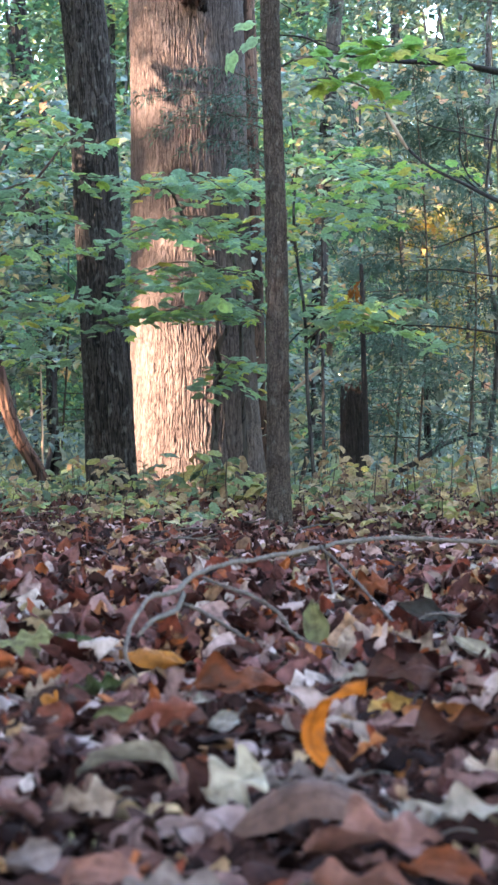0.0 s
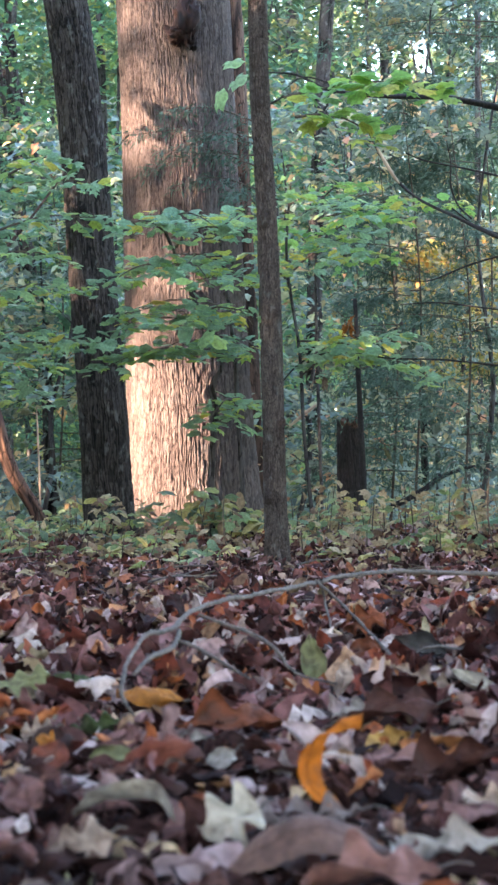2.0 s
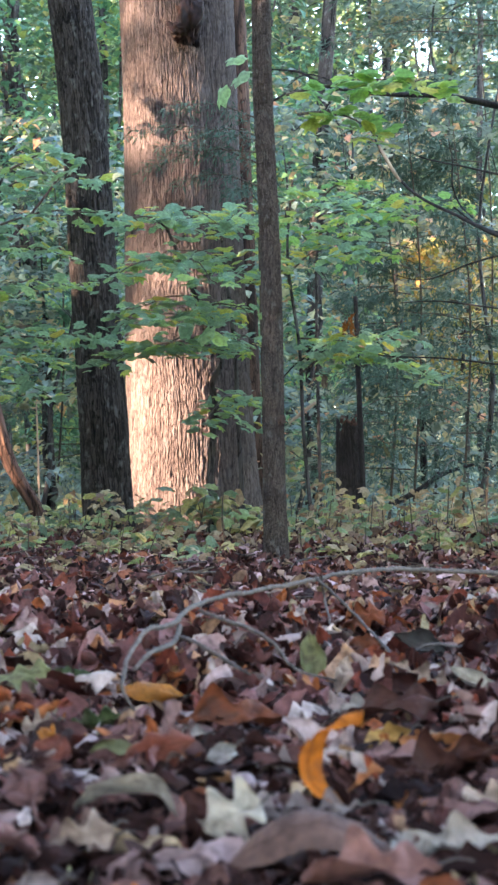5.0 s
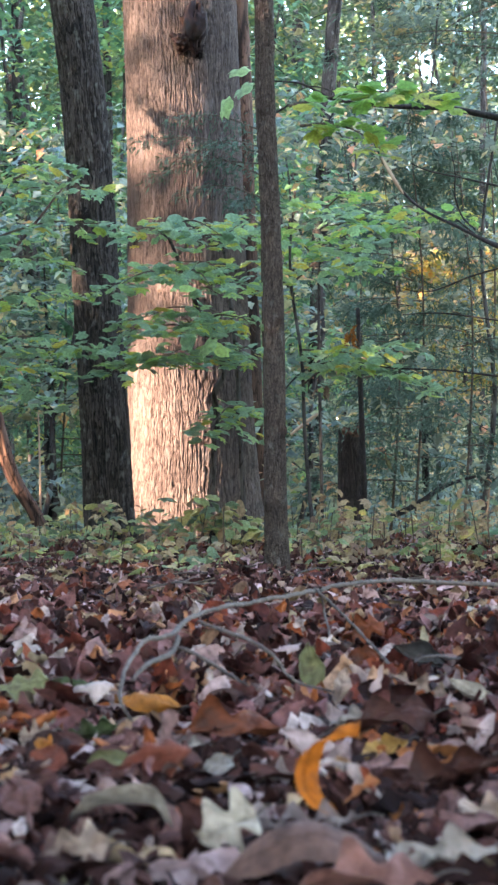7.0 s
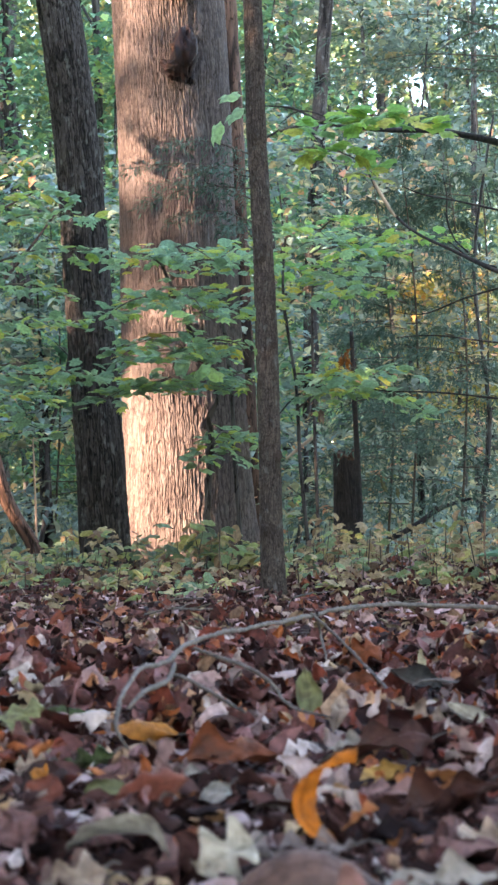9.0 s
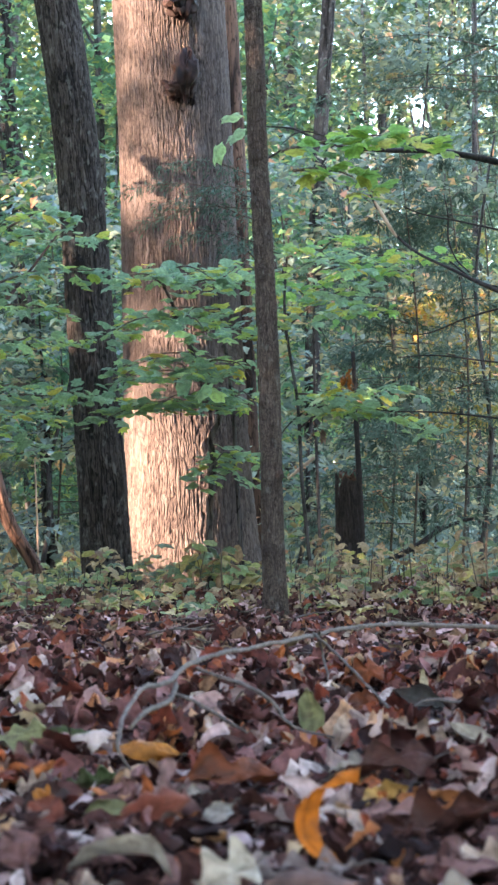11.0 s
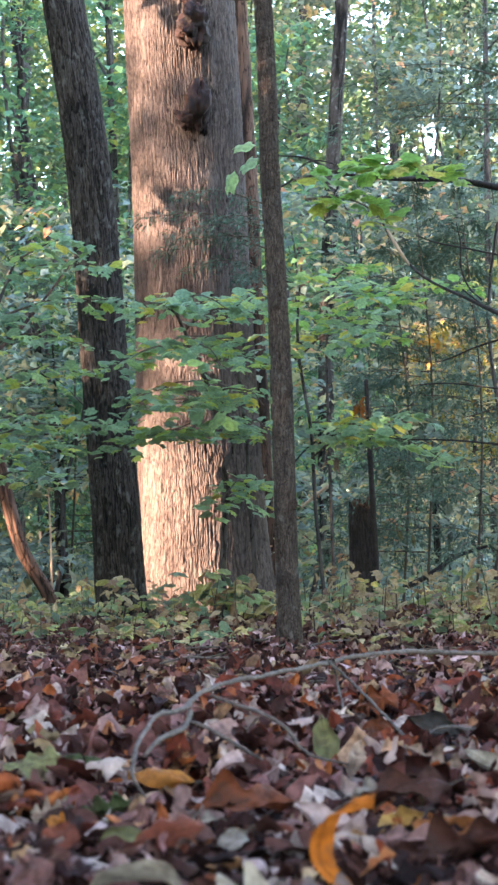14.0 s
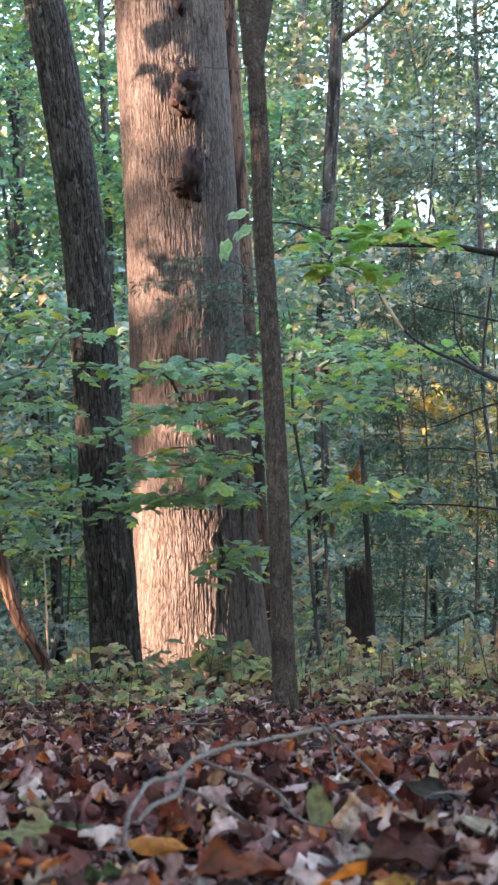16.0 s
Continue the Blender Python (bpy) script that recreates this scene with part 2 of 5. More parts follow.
def smooth_path(pts, step):
    """A rounded line through the points, with corners about a step apart."""
    p = np.asarray(pts, float)
    q = np.vstack([2 * p[0] - p[1], p, 2 * p[-1] - p[-2]])
    out = []
    for i in range(1, len(q) - 2):
        n = max(2, int(np.linalg.norm(q[i + 1, :3] - q[i, :3]) / step))
        for s in np.arange(n) / n:
            a, b, c, d = q[i - 1], q[i], q[i + 1], q[i + 2]
            out.append(0.5 * (2 * b + (c - a) * s + (2 * a - 5 * b + 4 * c - d) * s * s + (3 * b - a - 3 * c + d) * s ** 3))
    out.append(p[-1])
    return np.array(out)


def tube(pts, sides=8, step=0.05, rough=0.0, kink=0.0):
    """A tapering branch through points (x, y, z, radius)."""
    p = smooth_path(pts, step)
    c, r = p[:, :3], np.maximum(p[:, 3], 0.0004)
    if kink:
        w = rng.normal(0, kink, c.shape)
        w = np.cumsum(w - w.mean(0), 0)
        c = c + w - np.linspace(0, 1, len(c))[:, None] * w[-1]
    t = np.gradient(c, axis=0)
    t /= np.linalg.norm(t, axis=1)[:, None] + 1e-9
    ref = np.array([0.31, 0.9, 0.27])
    a = np.cross(t, ref)
    a /= np.linalg.norm(a, axis=1)[:, None] + 1e-9
    b = np.cross(t, a)
    ang = np.arange(sides) * 2 * np.pi / sides
    rr = np.repeat(r[:, None], sides, 1)
    if rough:
        k = rng.normal(0, 1, rr.shape)
        k = (k + np.roll(k, 1, 0) + np.roll(k, -1, 0)) / 1.7
        rr = rr * (1 + rough * k)
    V = c[:, None] + rr[..., None] * (np.cos(ang)[None, :, None] * a[:, None] + np.sin(ang)[None, :, None] * b[:, None])
    n = len(c)
    i, j = np.meshgrid(np.arange(n - 1), np.arange(sides), indexing="ij")
    j2 = (j + 1) % sides
    F = np.stack([i * sides + j, i * sides + j2, (i + 1) * sides + j2, (i + 1) * sides + j], -1).reshape(-1, 4)
    V = V.reshape(-1, 3)
    k = len(V)
    V = np.vstack([V, c[-1:] + t[-1:] * r[-1]])
    top = (n - 1) * sides
    caps = [[top + s, top + (s + 1) % sides, top + (s + 2) % sides, k] for s in range(0, sides, 2)]
    return V, np.vstack([F, caps])


def join(pieces):
    Vs, Fs, n = [], [], 0
    for V, F in pieces:
        Vs.append(V)
        Fs.append(np.asarray(F) + n)
        n += len(V)
    return np.vstack(Vs), np.vstack(Fs)


def leaf_shape(length, width, kind="ovate", bend=0.5, fold=0.3, twist=0.0, wave=0.0, stations=8, seed=0, crumple=0.0):
    """A leaf blade along +y with its face up: a midrib and two edges, curled along its length, folded and wavy."""
    g = np.random.default_rng(seed)
    s = np.linspace(0, 1, stations)
    if kind == "ovate":
        w = np.sin(np.pi * np.clip(s, 0.02, 0.985) ** 0.8) ** 0.8
    elif kind == "oak":
        w = np.sin(np.pi * np.clip(s * 0.94 + 0.03, 0, 1)) ** 0.6 * (0.72 + 0.38 * np.cos(s * 2 * np.pi * 3.0 + 2.6)) * (0.6 + 0.5 * s)
    else:
        w = np.interp(s, [0, 0.1, 0.22, 0.34, 0.48, 0.6, 0.72, 0.85, 1], [0.1, 0.45, 1.0, 0.55, 1.0, 0.45, 0.48, 0.25, 0.02])
    w = np.maximum(w, 0.02) * width / 2
    ang = bend * (s - 0.3) * np.abs(s - 0.3) * 2.2
    dy, dz = np.cos(ang), np.sin(ang)
    y = np.concatenate([[0], np.cumsum((dy[1:] + dy[:-1]) / 2)]) * length / (stations - 1)
    z = np.concatenate([[0], np.cumsum((dz[1:] + dz[:-1]) / 2)]) * length / (stations - 1)
    tw = twist * (s - 0.3)
    rows = []
    for side in (-1, -0.55, 0, 0.55, 1):
        f = fold * abs(side) * (1 + 0.5 * g.normal() * (side != 0))
        wide = w * (1 + 0.3 * value_noise(s * 5 + 9 * (side > 0), s * 0 + seed % 50, 7)) if side else w
        x = side * wide * np.cos(f)
        up = np.abs(side) * w * np.sin(f) + wave * width * np.sin(s * 9 + side * 2 + g.uniform(0, 6)) * abs(side) * 0.5
        xx = x * np.cos(tw) - up * np.sin(tw)
        uu = x * np.sin(tw) + up * np.cos(tw)
        rows.append(np.stack([xx, y - dz * uu, z + dy * uu], 1))
    V = np.stack(rows, 1).reshape(-1, 3)
    V[:, 2] += crumple * width * value_noise(V[:, 0] / width * 3 + 20, V[:, 1] / length * 5 + seed, seed % 97)
    i, j = np.meshgrid(np.arange(stations - 1), np.arange(4), indexing="ij")
    F = np.stack([i * 5 + j, i * 5 + j + 1, (i + 1) * 5 + j + 1, (i + 1) * 5 + j], -1).reshape(-1, 4)
    return V - np.array([0, length * 0.4, 0]), F


def dry_leaf(length, width, kind="oak", seed=0, stations=12, rows=7, curl=1.0):
    """A withered leaf along +y: a lobed or pointed outline, rolled across, bent along and crumpled."""
    g = np.random.default_rng(seed + 4000)
    s, q = np.linspace(0, 1, stations), np.linspace(-1, 1, rows)
    half = []
    for side in (0, 1):
        if kind == "oak":
            w = np.sin(np.pi * (0.03 + 0.94 * s ** 0.85)) ** 0.55 * (0.72 + 0.4 * np.cos(s * 2 * np.pi * g.uniform(2.2, 3.2) + g.uniform(1.5, 3.5)))
        elif kind == "maple":
            w = np.interp(s, [0, 0.1, 0.22, 0.34, 0.48, 0.6, 0.72, 0.85, 1], [0.12, 0.5, 1.0, 0.55, 1.0, 0.42, 0.5, 0.28, 0.02])
        else:
            w = np.sin(np.pi * np.clip(s, 0.02, 0.985) ** 0.8) ** 0.8
        half.append(np.maximum(w * (1 + 0.16 * value_noise(s * 8 + 9 * side, s * 0 + seed % 50, 7)), 0.03) * width / 2)
    S, Q = np.meshgrid(s, q, indexing="ij")
    W = np.where(Q < 0, half[0][:, None], half[1][:, None])
    k = (g.normal(0.7, 1.1) + g.normal(0, 1.3) * (S - 0.5)) * curl
    k = np.where(np.abs(k) < 0.05, 0.05, k)
    x, up = W * np.sin(k * Q) / k, W * (1 - np.cos(k * Q)) / k
    turn = g.normal(0, 1.5) * curl
    ang = turn * (s - 0.4) + g.normal(0, 1.6) * curl * np.clip(s - 0.7, 0, 1)
    dy, dz = np.cos(ang), np.sin(ang)
    y = np.concatenate([[0], np.cumsum((dy[1:] + dy[:-1]) / 2)]) * length / (stations - 1)
    z = np.concatenate([[0], np.cumsum((dz[1:] + dz[:-1]) / 2)]) * length / (stations - 1)
    tw = g.normal(0, 0.9) * curl * (S - 0.3)
    up = up + width * (0.13 * value_noise(S * 4 + seed % 40, Q * 1.6 + 20, seed % 89) + 0.05 * value_noise(S * 9, Q * 4 + 20, seed % 83))
    xx, uu = x * np.cos(tw) - up * np.sin(tw), x * np.sin(tw) + up * np.cos(tw)
    V = np.stack([xx, y[:, None] - dz[:, None] * uu, z[:, None] + dy[:, None] * uu], -1).reshape(-1, 3)
    i, j = np.meshgrid(np.arange(stations - 1), np.arange(rows - 1), indexing="ij")
    F = np.stack([i * rows + j, i * rows + j + 1, (i + 1) * rows + j + 1, (i + 1) * rows + j], -1).reshape(-1, 4)
    V = V - (V.max(0) + V.min(0)) / 2
    return V, F


def rib_of(V, rows):
    """1 along the middle row of a blade, less on the slanting side veins, 0 between them."""
    q = np.abs(np.linspace(-1, 1, rows))[None, :]
    st = len(V) // rows
    s = np.linspace(0, 1, st)[:, None]
    vein = np.where(((s * 6.5 - q * 0.9) % 1.0 < 0.27) & (q < 0.9), 0.82, 0.0)
    return np.where(q < 0.01, 1.0, vein).ravel()


def palmate_leaf(seed=0, droop=0.2, lobed=1.0):
    """A broad leaf with five pointed lobes, its stalk end at the origin and its tip at y = 1."""
    g = np.random.default_rng(seed)
    a = np.radians([-90, -62, -38, -14, 4, 20, 36, 52, 70, 90])
    r = np.array([0.34, 0.4, 0.44, 0.53, 0.42, 0.36, 0.58, 0.42, 0.38, 0.62])
    r = 0.46 + (r - 0.46) * lobed
    a = np.concatenate([a, np.pi - a[-2:0:-1]])
    r = np.concatenate([r, r[-2:0:-1]]) * g.uniform(0.92, 1.08, 18)
    n, c = len(a), np.array([0, 0.38, 0])
    ring = np.stack([np.cos(a) * r, np.sin(a) * r, np.zeros(n)], 1)
    inner, outer = c + ring * 0.5, c + ring
    V = np.vstack([[c], inner, outer])
    rr = (V[:, 0] ** 2 + (V[:, 1] - 0.38) ** 2)
    fold = 0.13 * np.abs(V[:, 0])
    V[:, 2] = fold - droop * rr * 2 + 0.06 * value_noise(V[:, 0] * 5 + 20, V[:, 1] * 5 + seed, seed % 61)
    k = np.arange(n)
    k2 = (k + 1) % n
    F = np.vstack([np.stack([k * 0, 1 + k, 1 + k2], 1), np.stack([1 + k, 1 + n + k, 1 + n + k2], 1), np.stack([1 + k, 1 + n + k2, 1 + k2], 1)])
    return V, F


def midrib(V):
    """1 along the middle row of a blade of five rows, 0 elsewhere."""
    return np.tile([0, 0, 1.0, 0, 0], len(V) // 5)


def small_leaf(length, width, fold=0.35, droop=0.2):
    """A small pointed leaf of two folded halves."""
    V = np.array([[0, 0, 0], [0.5 * width, 0.42 * length, fold * width * 0.5], [0, length, -droop * length], [-0.5 * width, 0.42 * length, fold * width * 0.5], [0, 0.5 * length, 0]])
    return V, np.array([[0, 1, 2, 4], [0, 4, 2, 3]])


def turns(yaw, pitch, roll):
    """Rotations from three arrays of angles: roll about y, then pitch about x, then yaw about z."""
    cy, sy, cp, sp, cr, sr = np.cos(yaw), np.sin(yaw), np.cos(pitch), np.sin(pitch), np.cos(roll), np.sin(roll)
    o, l = np.zeros_like(yaw), np.ones_like(yaw)
    Z = np.stack([cy, -sy, o, sy, cy, o, o, o, l], -1).reshape(-1, 3, 3)
    X = np.stack([l, o, o, o, cp, -sp, o, sp, cp], -1).reshape(-1, 3, 3)
    Y = np.stack([cr, o, sr, o, l, o, -sr, o, cr], -1).reshape(-1, 3, 3)
    return Z @ X @ Y


def scatter(shapes, where, R, size):
    """Many copies of the shapes as one pair of arrays."""
    pick = np.arange(len(where)) % len(shapes)
    out = []
    for k, (V, F) in enumerate(shapes):
        m = np.nonzero(pick == k)[0]
        if len(m):
            W = np.einsum("nij,vj->nvi", R[m] * size[m, None, None], V) + where[m, None]
            G = F[None] + (np.arange(len(m)) * len(V))[:, None, None]
            out.append((W.reshape(-1, 3), G.reshape(-1, F.shape[1])))
    return join(out)


def value_noise(x, y, seed=0):
    """Smooth noise between -1 and 1 at arrays of places in the plane."""
    g = np.random.default_rng(seed).uniform(-1, 1, (64, 64))
    xi, yi = np.floor(x).astype(int), np.floor(y).astype(int)
    fx, fy = x - xi, y - yi
    fx, fy = fx * fx * (3 - 2 * fx), fy * fy * (3 - 2 * fy)
    a, b, c, d = g[xi % 64, yi % 64], g[(xi + 1) % 64, yi % 64], g[xi % 64, (yi + 1) % 64], g[(xi + 1) % 64, (yi + 1) % 64]
    return (a * (1 - fx) + b * fx) * (1 - fy) + (c * (1 - fx) + d * fx) * fy


def ground_height(x, y):
    x, y = np.asarray(x, float), np.asarray(y, float)
    h = 0.022 * value_noise(x * 1.3 + 7, y * 0.9 + 3, 1) + 0.012 * value_noise(x * 4, y * 4, 2)
    fall = np.clip(y - 13.5, 0, 60)
    return h * np.clip(y / 1.5, 0.3, 1) - 0.025 * fall + 0.05 * value_noise(x * 0.3, y * 0.2, 3) * np.clip((y - 6) / 6, 0, 1)


def bark_plates(T, Z, count, long, seed):
    """Narrow bark plates: braided, wandering cracks that open and close, linking cracks and short breaks across."""
    u = T / (2 * np.pi) * count
    u = u + 0.8 * value_noise(u * 0.3, Z * long * 0.3, seed + 5) + 0.45 * value_noise(u * 0.7, Z * long * 0.9, seed + 6) + 0.28 * value_noise(u * 1.4, Z * long * 2.8, seed + 4)
    col = np.floor(u).astype(int)
    d = np.minimum(u - col, 1 - (u - col))
    w = 0.15 + 0.17 * value_noise(np.round(u) * 7.3, Z * long * 0.9, seed + 7)
    crack = np.where(w < 0.04, 1.0, np.clip(d / np.maximum(w, 0.04), 0, 1))
    link = np.clip(np.abs(value_noise(u * 0.85 + 31, Z * long * 0.6, seed + 10)) / 0.1, 0.45, 1)
    g = np.random.default_rng(seed)
    v = Z * long * 0.9 + g.uniform(0, 9, 997)[col % 997] + 0.3 * value_noise(u * 2, Z * long * 2, seed + 8)
    row = np.floor(v).astype(int)
    e = np.minimum(v - row, 1 - (v - row))
    proud = g.uniform(0.5, 1.0, (97, 97))[col % 97, row % 97]
    across = np.maximum(np.clip(e / 0.1, 0, 1), g.uniform(0, 1, (97, 97))[col % 97, row % 97] > 0.6)
    return np.clip(crack * link * (0.3 + 0.7 * across) * proud + 0.16 * value_noise(u * 3, Z * long * 7, seed + 9), 0, 1)


def trunk_mesh(line, around=96, step=0.03, furrow=0.012, count=60, long=1.6, seed=0, buttress=0.0, plated=False):
    """A trunk along (x, y, z, radius) points with carved, interlacing bark ridges. Returns corners, faces and the furrow depth."""
    p = smooth_path(line, step)
    n = len(p)
    th = np.arange(around) / around * 2 * np.pi
    if plated:
        th = th - 0.55 * np.sin(th - 1.5 * np.pi)
    T, Z = np.meshgrid(th, p[:, 2])
    u = T / (2 * np.pi) * count
    uw = u + 0.9 * value_noise(u * 0.45, Z * long * 1.1, seed + 5)
    k1 = np.clip(np.abs(value_noise(uw, Z * long, seed)) / 0.3, 0, 1)
    k2 = np.clip(np.abs(value_noise(uw * 1.3 + 9, Z * long * 1.7, seed + 1)) / 0.22, 0, 1)
    plate = value_noise(u * 1.3, Z * long * 5, seed + 2)
    relief = np.clip(k1 * (0.45 + 0.55 * k2) * (0.85 + 0.25 * plate), 0, 1)
    if plated:
        relief = bark_plates(T, Z, count, long, seed)
    big = 0.03 * value_noise(np.cos(T) * 1.4 + 20, Z * 0.8 + np.sin(T), seed + 3)
    r = p[:, 3:4] * (1 + big) + furrow * (relief - 0.6)
    if buttress:
        low = np.exp(-np.clip(Z - p[0, 2], 0, 9) / 0.35)
        r = r + buttress * low * (0.55 + 0.6 * np.cos(T * 5 + 0.6))
    V = np.stack([p[:, 0:1] + r * np.cos(T), p[:, 1:2] + r * np.sin(T), np.repeat(p[:, 2:3], around, 1)], -1).reshape(-1, 3)
    i, j = np.meshgrid(np.arange(n - 1), np.arange(around), indexing="ij")
    j2 = (j + 1) % around
    F = np.stack([i * around + j, i * around + j2, (i + 1) * around + j2, (i + 1) * around + j], -1).reshape(-1, 4)
    return V, F, relief.ravel()


# ---- ground ----
def build_ground():
    xs = np.concatenate([np.linspace(-900, -40, 14), np.linspace(-36, -4, 30), np.linspace(-3.6, 3.6, 80), np.linspace(4, 36, 30), np.linspace(40, 900, 14)])
    ys = np.concatenate([np.linspace(-900, -30, 12), np.linspace(-26, 0.5, 30), np.linspace(0.6, 16, 160), np.linspace(16.5, 70, 70), np.linspace(80, 1500, 16)])
    X, Y = np.meshgrid(xs, ys)
    V = np.stack([X, Y, ground_height(X, Y)], -1).reshape(-1, 3)
    a = len(xs)
    i, j = np.meshgrid(np.arange(len(ys) - 1), np.arange(a - 1), indexing="ij")
    F = np.stack([i * a + j, i * a + j + 1, (i + 1) * a + j + 1, (i + 1) * a + j], -1).reshape(-1, 4)
    return tagged(link_mesh("ground", V, F, m_soil), "dark brown forest soil under a deep bed of fallen leaves", "ground", kind="structure")


ground = build_ground()

# ---- trees ----
def on_ground(x, y):
    return (x, y, float(ground_height(x, y)) - 0.03)


def lump(x, y, z, rx, ry, rz, seed):
    """A knobbly rounded growth with folds."""
    a, b = np.meshgrid(np.linspace(0, 2 * np.pi, 37)[:-1], np.linspace(0.02, np.pi - 0.02, 26))
    fold = 1 + 0.4 * value_noise(np.cos(a) * 2.2 + 30 + 2.0 * value_noise(np.cos(a) * 2 + 9, b * 2, seed), np.sin(a) * 2.2 + b * 1.5 + 30, seed + 1) + 0.2 * value_noise(np.cos(a) * 5 + 40 + b, np.sin(a) * 5 + b * 2 + 40, seed + 2)
    V = np.stack([x + rx * fold * np.sin(b) * np.cos(a), y + ry * fold * np.sin(b) * np.sin(a), z + rz * fold * np.cos(b)], -1).reshape(-1, 3)
    i, j = np.meshgrid(np.arange(25), np.arange(36), indexing="ij")
    j2 = (j + 1) % 36
    return V, np.stack([i * 36 + j, (i + 1) * 36 + j, (i + 1) * 36 + j2, i * 36 + j2], -1).reshape(-1, 4)


BURLS = ((-0.356, 12.100, 3.792, 0.1, 0.11, 0.12, 41), (-0.406, 12.080, 3.750, 0.07, 0.09, 0.07, 45), (-0.336, 12.100, 3.288, 0.085, 0.1, 0.13, 42), (-0.417, 12.100, 3.193, 0.06, 0.08, 0.05, 46), (-0.398, 12.180, 4.418, 0.035, 0.04, 0.06, 43), (-0.320, 12.200, 3.166, 0.03, 0.03, 0.05, 44))


def big_oak():
    x, y = -0.37, 12.55
    t = thing("oak_tree", on_ground(x, y), "massive old oak with deeply furrowed grey bark, sunlit in patches", "tree")
    line = [(x + 0.02, y, -0.12, 0.47), (x, y, 0.25, 0.435), (x - 0.01, y, 0.8, 0.405), (x - 0.035, y, 1.7, 0.385), (x - 0.065, y, 3.0, 0.37), (x - 0.118, y, 4.4, 0.36), (x - 0.135, y, 5.2, 0.355)]
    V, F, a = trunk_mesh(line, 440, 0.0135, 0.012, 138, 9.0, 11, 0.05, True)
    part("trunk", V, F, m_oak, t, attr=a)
    V, F, a = trunk_mesh([line[-1], (x - 0.14, y, 6.5, 0.34), (x - 0.2, y, 10.0, 0.28), (x - 0.2, y, 15.0, 0.16)], 60, 0.1, 0.03, 30, 3.4, 12)
    part("upper_trunk", V, F, m_oak, t, attr=a)
    for spec in BURLS:
        V, F = lump(*spec)
        part("burl", V, F, m_burl, t, "dark weathered burl")
    V, F = tube([(-0.496, 12.100, 3.247, 0.018), (-0.417, 12.100, 3.201, 0.035), (-0.334, 12.120, 3.204, 0.03), (-0.307, 12.140, 3.319, 0.02), (-0.331, 12.160, 3.465, 0.03)], 10, 0.02, 0.12)
    part("burl_root", V, F, m_burl, t, "twisted dark root stub")
    V, F = tube([(-0.418, 12.160, 4.073, 0.012), (-0.440, 12.120, 4.001, 0.02), (-0.390, 12.120, 3.955, 0.022), (-0.321, 12.140, 3.982, 0.018), (-0.359, 12.160, 3.921, 0.02)], 10, 0.02, 0.12)
    part("burl_root", V, F, m_burl, t, "twisted dark root stub")
    return t


big_oak()


def dark_tree():
    b = on_ground(-0.835, 11.5)
    t = thing("dark_tree", b, "slender tree with dark deeply ridged bark, leaning slightly", "tree")
    line = [(b[0] + 0.015, b[1], -0.1, 0.172), (b[0], b[1], 0.15, 0.15), (-0.862, 11.5, 0.7, 0.143), (-0.92, 11.5, 1.6, 0.138), (-0.988, 11.5, 2.6, 0.134), (-1.097, 11.5, 3.5, 0.13), (-1.235, 11.5, 4.3, 0.124)]
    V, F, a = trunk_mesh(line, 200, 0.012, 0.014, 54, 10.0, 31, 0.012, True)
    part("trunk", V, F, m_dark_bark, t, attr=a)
    V, F, a = trunk_mesh([line[-1], (-1.75, 11.5, 8.0, 0.09), (-2.1, 11.5, 11, 0.04)], 30, 0.1, 0.016, 16, 5.0, 32)
    part("upper_trunk", V, F, m_dark_bark, t, attr=a)
    for k, (x, z, r) in enumerate(((-0.97, 2.0, 0.03), (-0.86, 1.05, 0.025), (-1.04, 3.1, 0.03))):
        V, F = lump(x, 11.38, z, r, r, r * 1.4, 80 + k)
        part("knot", V, F, m_dark_bark, t, attr=np.full(len(V), 0.3))


dark_tree()


